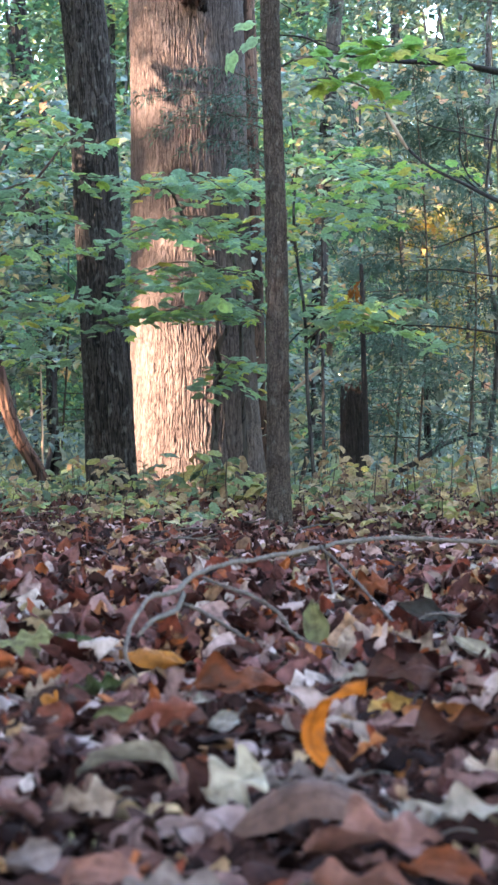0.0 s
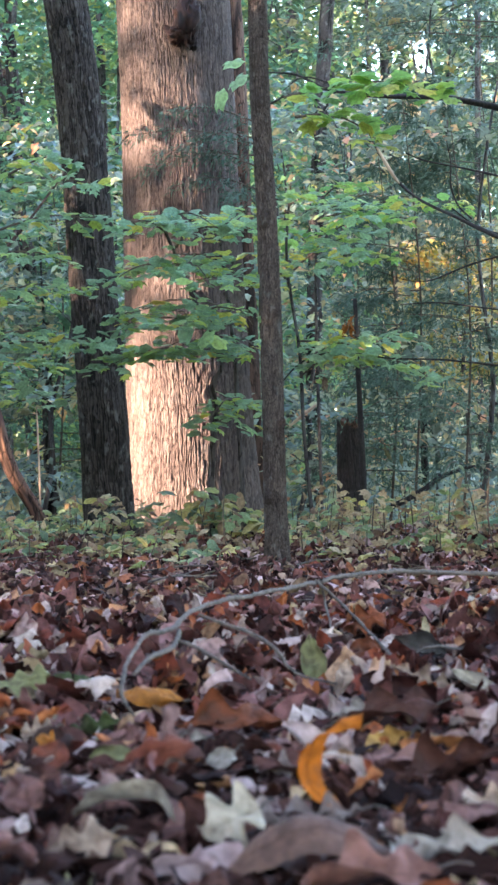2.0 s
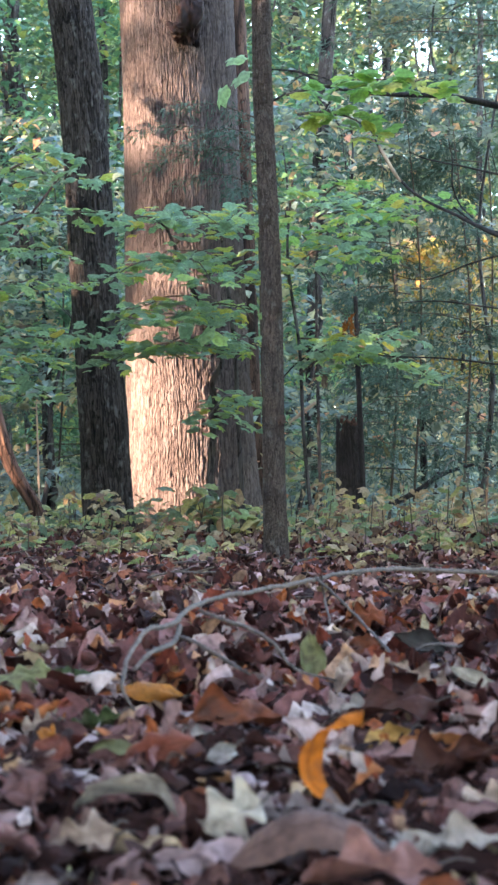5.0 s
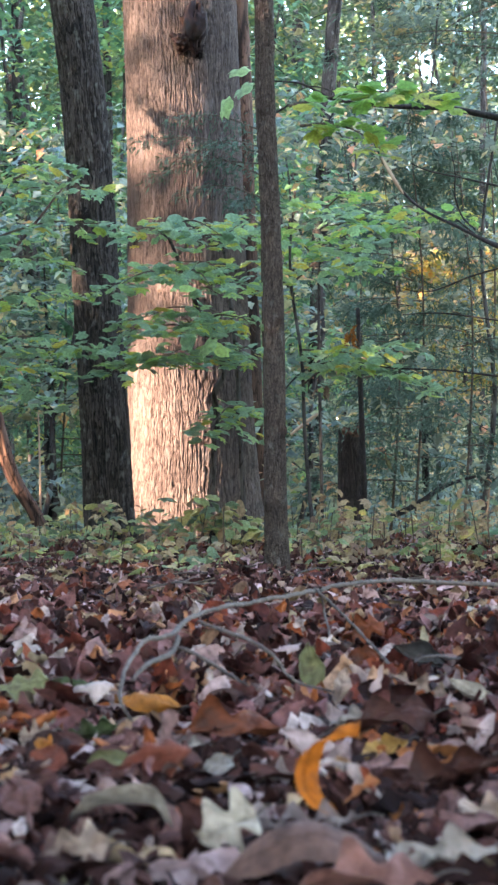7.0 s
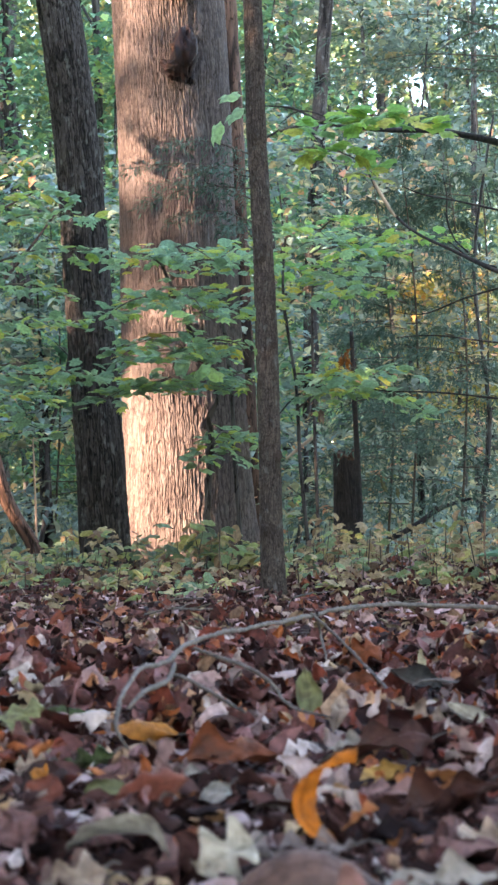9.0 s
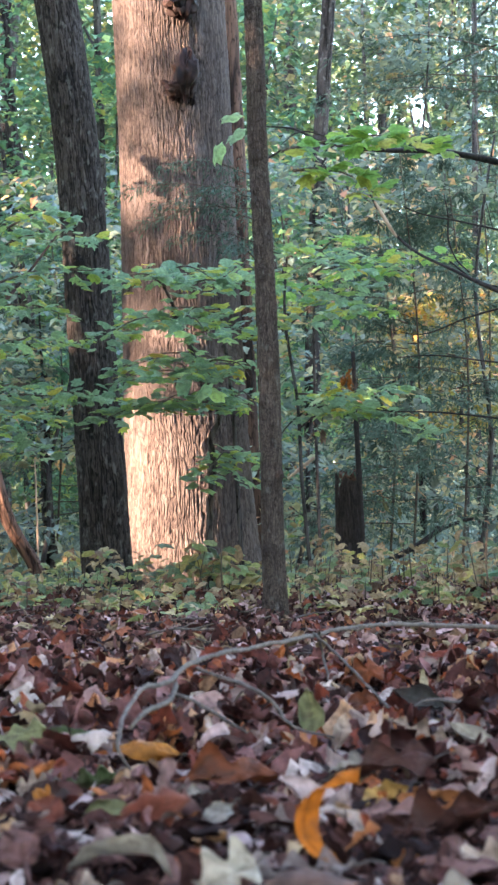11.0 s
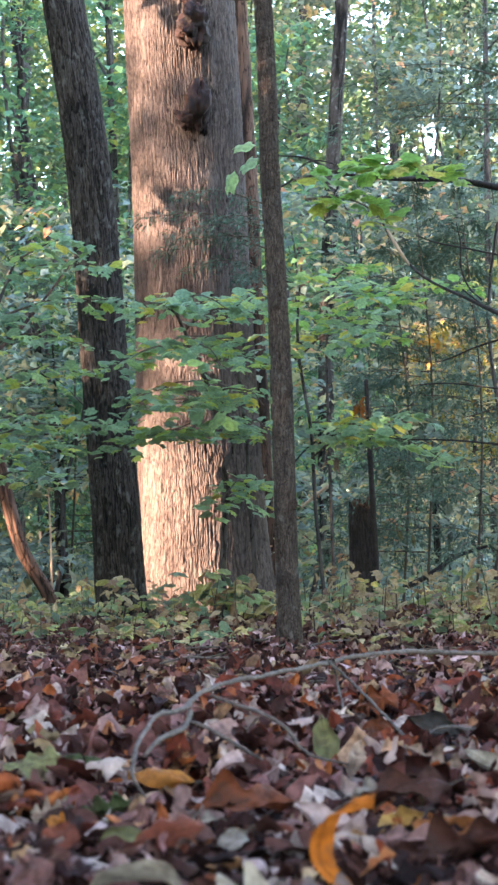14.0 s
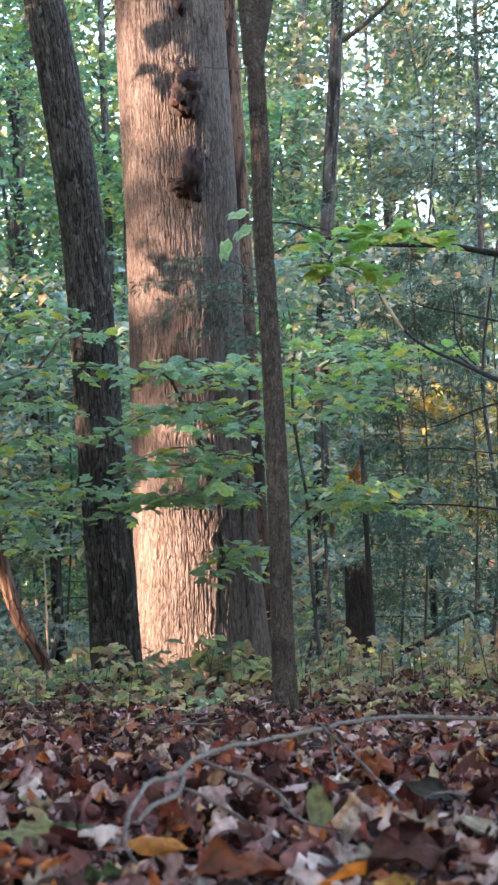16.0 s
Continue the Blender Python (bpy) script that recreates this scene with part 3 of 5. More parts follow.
def sapling():
    b = on_ground(0.121, 8.5)
    t = thing("young_tree", b, "thin young tree with brown scaly bark and lichen", "tree")
    line = [(0.1261, 8.5, -0.022, 0.0671), (0.1233, 8.5, 0.1, 0.055), (0.1168, 8.5, 0.399, 0.0499), (0.114, 8.5, 0.866, 0.0473), (0.1074, 8.5, 1.239, 0.0455), (0.0934, 8.5, 1.613, 0.0438), (0.0729, 8.5, 2.08, 0.043), (0.0654, 8.5, 2.547, 0.0412), (0.0467, 8.5, 3.014, 0.0396), (0.028, 8.5, 3.294, 0.043)]
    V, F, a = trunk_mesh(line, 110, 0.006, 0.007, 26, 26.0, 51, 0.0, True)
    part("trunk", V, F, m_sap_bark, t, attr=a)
    for x, z, r, k in ((0.085, 1.52, 0.02, 1), (0.135, 1.12, 0.014, 2), (0.07, 2.05, 0.016, 3), (0.15, 0.62, 0.016, 4), (0.045, 2.72, 0.018, 5), (0.09, 0.3, 0.02, 6), (0.075, 0.95, 0.012, 7)):
        V, F = lump(x, 8.452 + 0.2 * abs(x - 0.105), z, r, r, r * 1.5, 60 + k)
        part("knot", V, F, m_sap_bark, t, attr=np.full(len(V), 0.4))
    for name, pts in (("limb", [(0.0420, 8.500, 2.921, 0.0430), (0.022, 8.500, 3.248, 0.0467), (0.0, 8.500, 3.668, 0.0392), (-0.06, 8.500, 4.322, 0.0280), (-0.1868, 8.500, 5.629, 0.0112)]), ("limb", [(0.0514, 8.500, 2.921, 0.0374), (0.098, 8.519, 3.201, 0.0420), (0.14, 8.537, 3.528, 0.0327), (0.2, 8.547, 4.135, 0.0187), (0.3, 9.2, 5.4, 0.008)])):
        V, F = tube(pts, 10, 0.05, 0.03)
        part(name, V, F, m_sap_bark, t, attr=np.full(len(V), 0.5))


sapling()


# ---- leafy trees of the wood ----
# golden leaf colour stands in for a sunlit patch of background leaves
m_sun_gold = leaf_material("sun_gold_foliage", [(0.0, (0.25, 0.26, 0.07)), (0.5, (0.42, 0.34, 0.07)), (1.0, (0.5, 0.26, 0.07))], "island", 0.4, 0.5)
SMALL = [small_leaf(1.0, w, f, d) for w, f, d in ((0.62, 0.3, 0.15), (0.7, 0.1, 0.3), (0.55, 0.5, 0.1), (0.66, -0.1, 0.25))]


TINY = [(V[:4], np.array([[0, 1, 2, 3]])) for V, F in SMALL]


def layered_leaves(centres, radius, each, size, g, thick=0.14, tilt=0.45):
    """Leaves in flat, drooping layers round the tips of the limbs."""
    n = len(centres) * each
    c = np.repeat(centres, each, 0)
    a, q = g.uniform(0, 2 * np.pi, n), np.sqrt(g.uniform(0, 1, n))
    rad = np.repeat(radius, each) * q
    where = c + np.stack([rad * np.cos(a), rad * np.sin(a), g.normal(0, 1, n) * thick * np.repeat(radius, each) - 0.22 * rad * q], 1)
    R = turns(g.uniform(0, 2 * np.pi, n), g.normal(-0.15, tilt, n), g.normal(0, tilt, n))
    return where, R, size * g.uniform(0.6, 1.25, n)


def wood_tree(x, y, height, radius, low, spread, clusters, each, size, material, bark, seed, lean=(0, 0), label="", name="tree", clear=None, limbs=9, puff=(0.35, 0.8), shapes=SMALL, flat=0.14, tilt=0.45):
    g = np.random.default_rng(seed)
    b = on_ground(x, y)
    t = thing(name, b, label or "slim woodland tree with layered green leaves", "tree", "trees of the wood")
    top = np.array([x + lean[0], y + lean[1], b[2] + height])
    base = np.array(b)
    line = []
    for s in np.linspace(0, 1, 7):
        c = base + (top - base) * s + np.array([g.normal(0, 0.05), g.normal(0, 0.05), 0]) * (0 < s < 1)
        line.append((*c, radius * (1.15 - s * 1.0) + 0.006))
    V, F, a = trunk_mesh(line, 12, 0.25, radius * 0.1, 5, 1.6, seed)
    part("trunk", V, F, bark, t, attr=a)
    s = g.uniform(low, 1.0, clusters)
    ang = g.uniform(0, 2 * np.pi, clusters)
    rr = spread * np.sqrt(g.uniform(0.03, 1, clusters)) * (1.12 - 0.75 * s)
    mid = base + (top - base) * s[:, None]
    cen = mid + np.stack([rr * np.cos(ang), rr * np.sin(ang), g.normal(0, 0.1, clusters)], 1)
    for k in range(min(limbs, clusters)):
        m = mid[k] - np.array([0, 0, 0.25])
        h = (m + cen[k]) / 2 + np.array([0, 0, 0.12])
        V, F = tube([(*m, radius * 0.3), (*h, radius * 0.2), (*cen[k], 0.005)], 5, 0.25)
        part("limb", V, F, bark, t, attr=np.full(len(V), 0.4))
    where, R, sc = layered_leaves(cen, g.uniform(*puff, clusters), each, size, g, flat, tilt)
    if clear is not None:
        keep = clear(where, g)
        where, R, sc = where[keep], R[keep], sc[keep]
    V, F = scatter(shapes, where, R, sc)
    tagged(part("crown", V, F, material, t), kind="stuff")
    return t


def view_gaps(where, g):
    """Thins far crowns by direction from the camera to fit the view's sky gaps, and a little towards their tops."""
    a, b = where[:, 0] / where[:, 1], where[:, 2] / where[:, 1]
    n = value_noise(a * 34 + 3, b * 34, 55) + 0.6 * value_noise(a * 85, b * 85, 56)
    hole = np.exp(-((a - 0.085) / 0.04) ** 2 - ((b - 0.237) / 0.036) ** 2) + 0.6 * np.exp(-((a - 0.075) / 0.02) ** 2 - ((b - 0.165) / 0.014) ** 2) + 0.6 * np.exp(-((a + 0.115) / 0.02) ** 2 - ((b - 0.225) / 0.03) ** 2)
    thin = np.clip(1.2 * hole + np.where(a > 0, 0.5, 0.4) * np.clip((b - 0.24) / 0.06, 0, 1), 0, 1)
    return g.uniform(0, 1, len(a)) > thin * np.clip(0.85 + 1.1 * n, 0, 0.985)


def understory():
    g = np.random.default_rng(21)
    mats = [m_teal, m_teal, m_green, m_teal, m_olive]
    k = 0
    for depth, count, height, clusters, each, size in ((15.5, 4, 3.0, 24, 50, 0.11), (18, 6, 4.5, 32, 56, 0.12), (22, 7, 8.0, 52, 76, 0.13), (27, 8, 12, 66, 78, 0.135), (33, 8, 15, 66, 84, 0.165), (41, 8, 19, 68, 84, 0.195), (50, 8, 21, 70, 80, 0.25)):
        half = 0.15 * depth + 0.4
        for i in range(count):
            x = -half + 2 * half * (i + g.uniform(0.15, 0.85)) / count
            y = depth + g.uniform(-1.2, 1.8)
            right = x > 0.02 * depth
            h = height * g.uniform(0.75, 1.2) * (0.9 if right and depth > 25 else 1.0)
            if depth > 30 and right:
                clusters, each = int(clusters * 0.85), each
            wood_tree(x, y, h, 0.008 + 0.0022 * h, 0.1 if depth < 30 else 0.04, 0.5 + 0.085 * depth * 0.6, clusters, each, size,
                      m_dim_canopy if depth > 25 else m_green if depth > 20 and not right else m_olive if right and g.uniform() < 0.45 else m_green if x < -0.03 * depth and k % 4 else mats[k % 5], m_far_bark, 100 + k, (g.normal(0, 0.09) * h, g.normal(0, 0.04) * h), puff=(0.35, 0.85) if depth < 25 else (0.6, 1.5), flat=0.07 if depth < 25 else 0.12, tilt=0.32 if depth < 25 else 0.42, shapes=SMALL if depth < 25 else TINY, clear=view_gaps if depth > 20 else None)
            k += 1


understory()


def far_woods():
    """The far wood that closes the view, thinning towards the top."""
    g = np.random.default_rng(5)
    n = 85000
    y = g.uniform(58, 85, n)
    x = g.uniform(-0.17, 0.17, n) * y
    z = g.uniform(-3, 20, n)
    clump = value_noise(x * 0.35, z * 0.45 + y * 0.2, 77) + 0.5 * value_noise(x * 0.9, z * 1.1, 78)
    keep = clump + 1.1 - np.clip(z - 9 + 2 * (x > 2), 0, 20) * 0.13 > g.uniform(-0.2, 0.5, n)
    where = np.stack([x, y, z], 1)[keep]
    where = where[view_gaps(where, g)]
    n = len(where)
    V, F = scatter(TINY, where, turns(g.uniform(0, 6.28, n), g.normal(0, 0.7, n), g.normal(0, 0.7, n)), g.uniform(0.2, 0.55, n))
    tagged(link_mesh("far_woods", V, F, m_dim_canopy), "distant mass of green woodland foliage", "woods", kind="stuff")


far_woods()


def undergrowth():
    """Low bushes that close the view just above the ground between the trees."""
    g = np.random.default_rng(8)
    n = 14000
    y = g.uniform(16, 46, n)
    x = g.uniform(-0.17, 0.17, n) * y
    top = 0.35 + 0.03 * y * (0.6 + 0.5 * value_noise(x * 0.9, y * 0.5, 71))
    where = np.stack([x, y, ground_height(x, y) + g.uniform(0, 1, n) ** 1.3 * top], 1)
    V, F = scatter(TINY, where, turns(g.uniform(0, 6.28, n), g.normal(0, 0.6, n), g.normal(0, 0.6, n)), g.uniform(0.07, 0.19, n))
    tagged(link_mesh("undergrowth", V, F, m_teal), "low shaded green undergrowth between the trees", "undergrowth", kind="stuff")


undergrowth()


def shade_clear(where, g):
    """Cuts gaps in the unseen trees' leaves, through which the evening sun reaches oak, leaning trunk and background.
    """
    s = np.array(to_sun)
    k = (where[:, 0] + 0.45) / s[0]
    h = where - k[:, None] * s
    y, z = h[:, 1], h[:, 2]
    m = np.where(where[:, 0] < -8, 0.14, 0.1)
    n = value_noise(y * 4.5 + 3, z * 3.5, 91) + 0.5 * value_noise(y * 9, z * 8, 92)
    beam = np.abs(y - 12.42) < 0.42 + m
    low = beam & (z > 0.1) & (z < 1.2 + 0.08 * n)
    band = beam & (z > 1.88) & (z < 2.6) & (n > -0.8)
    high = beam & (z >= 2.6) & (z < 4.9) & (n > -0.45) & (g.uniform(0, 1, len(y)) < 0.93)
    near = where - ((where[:, 0] + 1.5) / s[0])[:, None] * s
    lean = (np.abs(near[:, 1] - 13.2) < 0.22) & (near[:, 2] > 0.3) & (near[:, 2] < 0.85)
    far = where - ((where[:, 0] - 2.1) / s[0])[:, None] * s
    glow = (np.abs(far[:, 1] - 19.0) < 0.8) & (np.abs(far[:, 2] - 2.45) < 0.55) & (g.uniform(0, 1, len(y)) < 0.985)
    return ~(low | band | high | lean | glow)


def shade_trees():
    g = np.random.default_rng(31)
    k = 0
    # rows of unseen trees, added on the left to block the low sun
    for row, xx in enumerate((-13.0, -16.0)):
        for y in np.arange(-18, 60, 2.8):
            if abs(y + row * 1.3 - (12.36 + (xx + 0.45) * 0.467)) < 1.1:
                y += 1.4
            fine = abs(y + row * 1.3 - (12.36 + (xx + 0.45) * 0.467)) < 3.4
            wood_tree(xx + g.uniform(-0.5, 0.5), y + row * 1.3 + g.uniform(-0.5, 0.5), (10.5 if y < -2 else 12.3 if y < 9 else 14.0) + g.uniform(-1, 1), 0.12, 0.02, 2.3, 110, 96 if fine else 32, 0.25 if fine else 0.45, m_green, m_far_bark, 400 + k, shapes=TINY,
                      label="unseen leafy tree added to block the low sun", clear=shade_clear, limbs=6, puff=(0.6, 1.2))
            k += 1
    # unseen bushy trees added to keep sun off the dark tree
    for x, y in ((-3.2, 9.95), (-3.5, 7.9), (-4.3, 8.4)):
        wood_tree(x, y, 5.5, 0.06, 0.02, 1.0, 110, 60, 0.2, m_green, m_far_bark, 700 + k, label="unseen bushy tree added to shade the trunks", clear=shade_clear, limbs=6, puff=(0.4, 0.7))
        k += 1
    # unseen bushy trees added to darken the oak's right flank
    for x, y in ((3.4, 11.6), (2.9, 9.6), (2.8, 7.9)):
        wood_tree(x, y, 4.5, 0.06, 0.02, 1.1, 100, 60, 0.2, m_green, m_far_bark, 720 + k, label="unseen bushy tree added to shade the trunks", limbs=6, puff=(0.4, 0.7), shapes=TINY)
        k += 1
    for x, y in ((-3, -14), (2.5, -15), (9, -12), (14, -2), (15, 9), (14, 18)):
        wood_tree(x, y, 10, 0.13, 0.12, 2.2, 50, 60, 0.28, m_green, m_far_bark, 500 + k, label="tall leafy tree of the surrounding wood", shapes=TINY, limbs=6, puff=(0.6, 1.2))
        k += 1


shade_trees()

def shade_canopy():
    """Unseen tall trees, added so that their crowns darken the leaf bed."""
    for k, (x, y) in enumerate(((-3.0, 0.5), (2.8, 1.2), (-3.2, 3.0), (0.5, -3.0))):
        wood_tree(x, y, 11.5, 0.16, 0.68, 4.6, 46, 60, 0.26, m_green, m_far_bark, 600 + k, label="unseen tall tree whose crown is added to shade the leaf bed", limbs=7, puff=(0.7, 1.3), clear=shade_clear, shapes=TINY)


shade_canopy()
# unseen tree in the sun's path, added to soften light on the upper oak
wood_tree(-18.6, 4.15, 10.5, 0.05, 0.6, 1.9, 52, 150, 0.1, m_green, m_far_bark, 777, label="unseen thin-leaved tree added to dim the sun on the oak", limbs=6, puff=(0.4, 0.9), shapes=TINY)

# ---- single trunks further back ----
def back_trunk(line, bark, label, seed=1, name="slender_tree"):
    pts = [tuple(line[i:i + 4]) for i in range(0, len(line), 4)]
    x, y = pts[0][:2]
    t = thing(name, (x, y, float(ground_height(x, y)) - 0.05), label, "tree")
    V, F, a = trunk_mesh(pts, 36, 0.04, pts[0][3] * 0.16, 14, 1.8, seed)
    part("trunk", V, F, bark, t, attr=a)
    g = np.random.default_rng(seed)
    for k in range(3):
        a, b = np.array(pts[-2]), np.array(pts[-1])
        c = a + (b - a) * (0.2 + 0.3 * k)
        out = g.uniform(-1, 1, 2)
        V, F = tube([(*c[:3], c[3] * 0.5), (c[0] + out[0] * 0.5, c[1] + out[1] * 0.5, c[2] + 0.35, c[3] * 0.35), (c[0] + out[0] * 1.1, c[1] + out[1], c[2] + 0.9, 0.006)], 7, 0.1, 0.04)
        part("limb", V, F, bark, t, attr=np.full(len(V), 0.5))
    return t


back_trunk([0.051, 15.500, -0.146, 0.1, -0.006, 15.500, 1.676, 0.09, -0.057, 15.500, 3.499, 0.08, -0.144, 15.500, 5.777, 0.07, -0.197, 15.500, 7.144, 0.05], m_red_bark, "narrow reddish trunk standing behind the oak", 3)
back_trunk([0.652, 19.000, -0.2, 0.08, 0.672, 19.000, 1.972, 0.076, 0.751, 19.000, 3.760, 0.072, 0.906, 19.000, 5.884, 0.064, 1.008, 19.000, 7.56, 0.05], m_dark_bark, "grey trunk leaning among green leaves", 4)
back_trunk([-1.376, 13.200, -0.128, 0.07, -1.405, 13.200, 0.006, 0.06, -1.439, 13.200, 0.130, 0.054, -1.488, 13.200, 0.227, 0.054, -1.571, 13.200, 0.359, 0.054, -1.647, 13.200, 0.507, 0.052, -1.715, 13.200, 0.744, 0.05, -1.774, 13.200, 0.997, 0.048, -1.902, 13.200, 1.546, 0.042, -2.170, 13.200, 2.418, 0.03], m_red_bark, "leaning trunk with reddish bark, lit by a low sun", 5)
back_trunk([-2.600, 24.000, -0.3, 0.092, -2.646, 24.000, 1.665, 0.092, -2.711, 24.000, 3.076, 0.09, -2.814, 24.000, 3.78, 0.083, -2.918, 24.000, 5.9, 0.073, -3.037, 24.000, 8.016, 0.056], m_dark_bark, "dark slender trunk in the shade", 6)
back_trunk([-3.735, 30.000, -0.311, 0.12, -3.842, 30.000, 2.864, 0.12, -3.787, 30.000, 5.512, 0.12, -3.608, 30.000, 8.159, 0.1, -3.447, 30.000, 10.807, 0.08], m_far_bark, "dark slender trunk in the shade", 7)
back_trunk([-1.544, 22.000, -0.119, 0.05, -1.574, 22.000, 2.857, 0.05, -1.635, 22.000, 5.444, 0.045, -1.689, 22.000, 8.032, 0.035], m_far_bark, "thin trunk between two larger trees", 8)
back_trunk([2.448, 20.000, -0.051, 0.035, 2.423, 20.000, 2.066, 0.034, 2.463, 20.000, 5.300, 0.03, 2.475, 20.000, 7.359, 0.02], m_far_bark, "thin dark trunk among yellowing leaves", 9)
back_trunk([-1.734, 17.000, -0.108, 0.06, -1.746, 17.000, 0.292, 0.055, -1.764, 17.000, 0.792, 0.05, -1.780, 17.000, 1.791, 0.03], m_dark_bark, "dark thin trunk in the undergrowth", 10)
back_trunk([0.677, 30.000, -0.373, 0.1, 0.741, 30.000, 3.773, 0.1, 0.773, 30.000, 7.302, 0.1, 0.945, 30.000, 10.380, 0.09, 1.096, 30.000, 13.195, 0.07], m_far_bark, "tall pale grey trunk far back in the wood", 12)
back_trunk([2.567, 34.000, -0.464, 0.11, 2.660, 34.000, 4.236, 0.1, 2.517, 34.000, 8.234, 0.1, 2.651, 34.000, 11.678, 0.09, 2.638, 34.000, 14.872, 0.07], m_far_bark, "tall pale grey trunk far back in the wood", 13)


def snag():
    b = (0.763, 14.200, 0.111)
    t = thing("broken_snag", (b[0], b[1], float(ground_height(b[0], b[1])) - 0.05), "dark rotten broken stump beside a thin dark stem", "stump")
    line = [(b[0], b[1], t.location.z - 0.05, 0.11), (b[0], b[1], 0.3, 0.1), (b[0] - 0.01, b[1], 0.65, 0.094), (b[0] - 0.01, b[1], 0.76, 0.09), (b[0] - 0.03, b[1], 0.85, 0.04)]
    V, F, a = trunk_mesh(line[:-1], 90, 0.02, 0.014, 30, 9.0, 61, 0.02, True)
    turn = np.arctan2(V[:, 1] - b[1], V[:, 0] - b[0])
    V[:, 2] += np.clip((V[:, 2] - 0.55) / 0.2, 0, 1) * 0.09 * (value_noise(turn * 3 + 20, turn * 0, 62) + 0.5 * value_noise(turn * 9 + 20, turn * 0, 63))
    part("stump", V, F, m_rot, t, attr=a)
    V, F = lump(b[0] - 0.01, b[1], 0.66, 0.075, 0.075, 0.05, 64)
    part("broken_top", V, F, m_rot, t, attr=np.full(len(V), 0.2))
    for k, (dx, dz, r) in enumerate(((-0.05, 0.79, 0.022), (0.01, 0.77, 0.026), (0.06, 0.8, 0.02))):
        V, F = lump(b[0] + dx, b[1] - 0.075, dz, r * 1.3, r, r * 1.2, 66 + k)
        part("splinter", V, F, m_red_bark, t, "reddish broken wood", attr=np.full(len(V), 0.9))
    V, F = tube([(0.846, 14.000, 0.156, 0.022), (0.826, 14.000, 0.774, 0.022), (0.812, 14.000, 1.144, 0.02), (0.796, 14.000, 1.679, 0.016)], 8, 0.06, 0.06)
    part("stem", V, F, m_rot, t, attr=np.full(len(V), 0.5))


snag()

# ---- foreground leaf litter ----
KINDS = ["oak", "ovate", "oak", "maple", "ovate", "oak"]


def leaf_set(n, stations, seed, strong=1.0, rows=7):
    g = np.random.default_rng(seed)
    return [dry_leaf(1.0, g.uniform(0.45, 0.75), KINDS[k % 6], seed * 50 + k, stations, rows, strong) for k in range(n)]


HERO = []


def fallen(x, y, z, w, h, material, kind="oak", bend=0.4, fold=0.2, yaw=0.0, seed=0, label="", name="fallen_leaf"):
    """One clearly seen fallen leaf, sized and tilted to span w by h from the camera."""
    if w >= h:
        length, width = w * 1.05, max(0.6 * w, h * 1.1)
        up, yaw = math.asin(min(0.98, h / width)), yaw + math.pi / 2
    else:
        length, width, up = h * 1.12, w * 1.15, math.asin(min(0.97, h / (h * 1.12)))
    V, F = dry_leaf(length, width, kind, seed + 300, 34, 9, 0.65 + 0.45 * abs(bend))
    foot, tip = int(np.argmin(V[:, 1])), int(np.argmax(V[:, 1]))
    V = V @ np.array(Matrix.Rotation(yaw, 3, "Z")).T @ np.array(Matrix.Rotation(up - 0.12, 3, "X")).T
    V[:, 2] -= 0.15 * h
    low = float(ground_height(x, y)) + 0.026 - z
    if V[:, 2].min() > low:
        V[:, 2] += low - V[:, 2].min()
    ob = link_mesh(name, V, F, material, attr=rib_of(V, 9))
    ob.location = (x, y, z)
    way = (V[foot] - V[tip]) / np.linalg.norm(V[foot] - V[tip]) * length
    end = V[foot] + way * 0.22
    SV, SF = tube([(*(V[foot] - way * 0.03), 0.0016), (*(V[foot] + way * 0.1 + np.array([0, 0, 0.004])), 0.0013), (*end, 0.0011)], 6, 0.008)
    link_mesh("stalk", SV, SF, m_twig, ob)
    HERO.append((x, y, w))
    return tagged(ob, label or "dry fallen leaf lying curled in the litter", "leaf", "fallen leaves in front")


def ribbon_leaf(pts, across, material, label, name="fallen_leaf", taper=0.25, cup=0.25, turned=None):
    """A rolled fallen leaf that follows a bent line."""
    p = smooth_path([pts[i:i + 3] for i in range(0, len(pts), 3)], 0.006)
    n = len(p)
    s = np.linspace(0, 1, n)
    w = np.sin(np.pi * np.clip(s, 0.03, 0.97)) ** taper
    t = np.gradient(p, axis=0)
    t /= np.linalg.norm(t, axis=1)[:, None]
    a = np.array(across) + np.clip(s * 1.8, 0, 1)[:, None] * (np.array(turned or across) - np.array(across))
    nor = np.cross(t, a)
    rows = [p + a * (q * w)[:, None] + nor * (cup * (q * q - 0.5) * w)[:, None] for q in (-1, -0.5, 0, 0.5, 1)]
    V = np.stack(rows, 1).reshape(-1, 3)
    V[:, 2] += 0.0025 * value_noise(V[:, 0] * 60, V[:, 1] * 60, 260) + 0.002 * value_noise(V[:, 0] * 160, V[:, 1] * 160, 261)
    i, j = np.meshgrid(np.arange(n - 1), np.arange(4), indexing="ij")
    F = np.stack([i * 5 + j, i * 5 + j + 1, (i + 1) * 5 + j + 1, (i + 1) * 5 + j], -1).reshape(-1, 4)
    c = V.mean(0)
    ob = link_mesh(name, V - c, F, material, attr=midrib(V))
    ob.location = c
    HERO.append((float(c[0]), float(c[1]), float(np.ptp(V[:, 0]))))
    return tagged(ob, label, "leaf", "fallen leaves in front")


def one_colour(name, c, k=0.75, rough=0.55, gloss=0.1):
    return leaf_material(name, [(0.0, tuple(v * k for v in c)), (1.0, c)], "object", 0.15, rough, spots=0.6, spot=(0.05, 0.028, 0.022), gloss=gloss, grain=40.0)


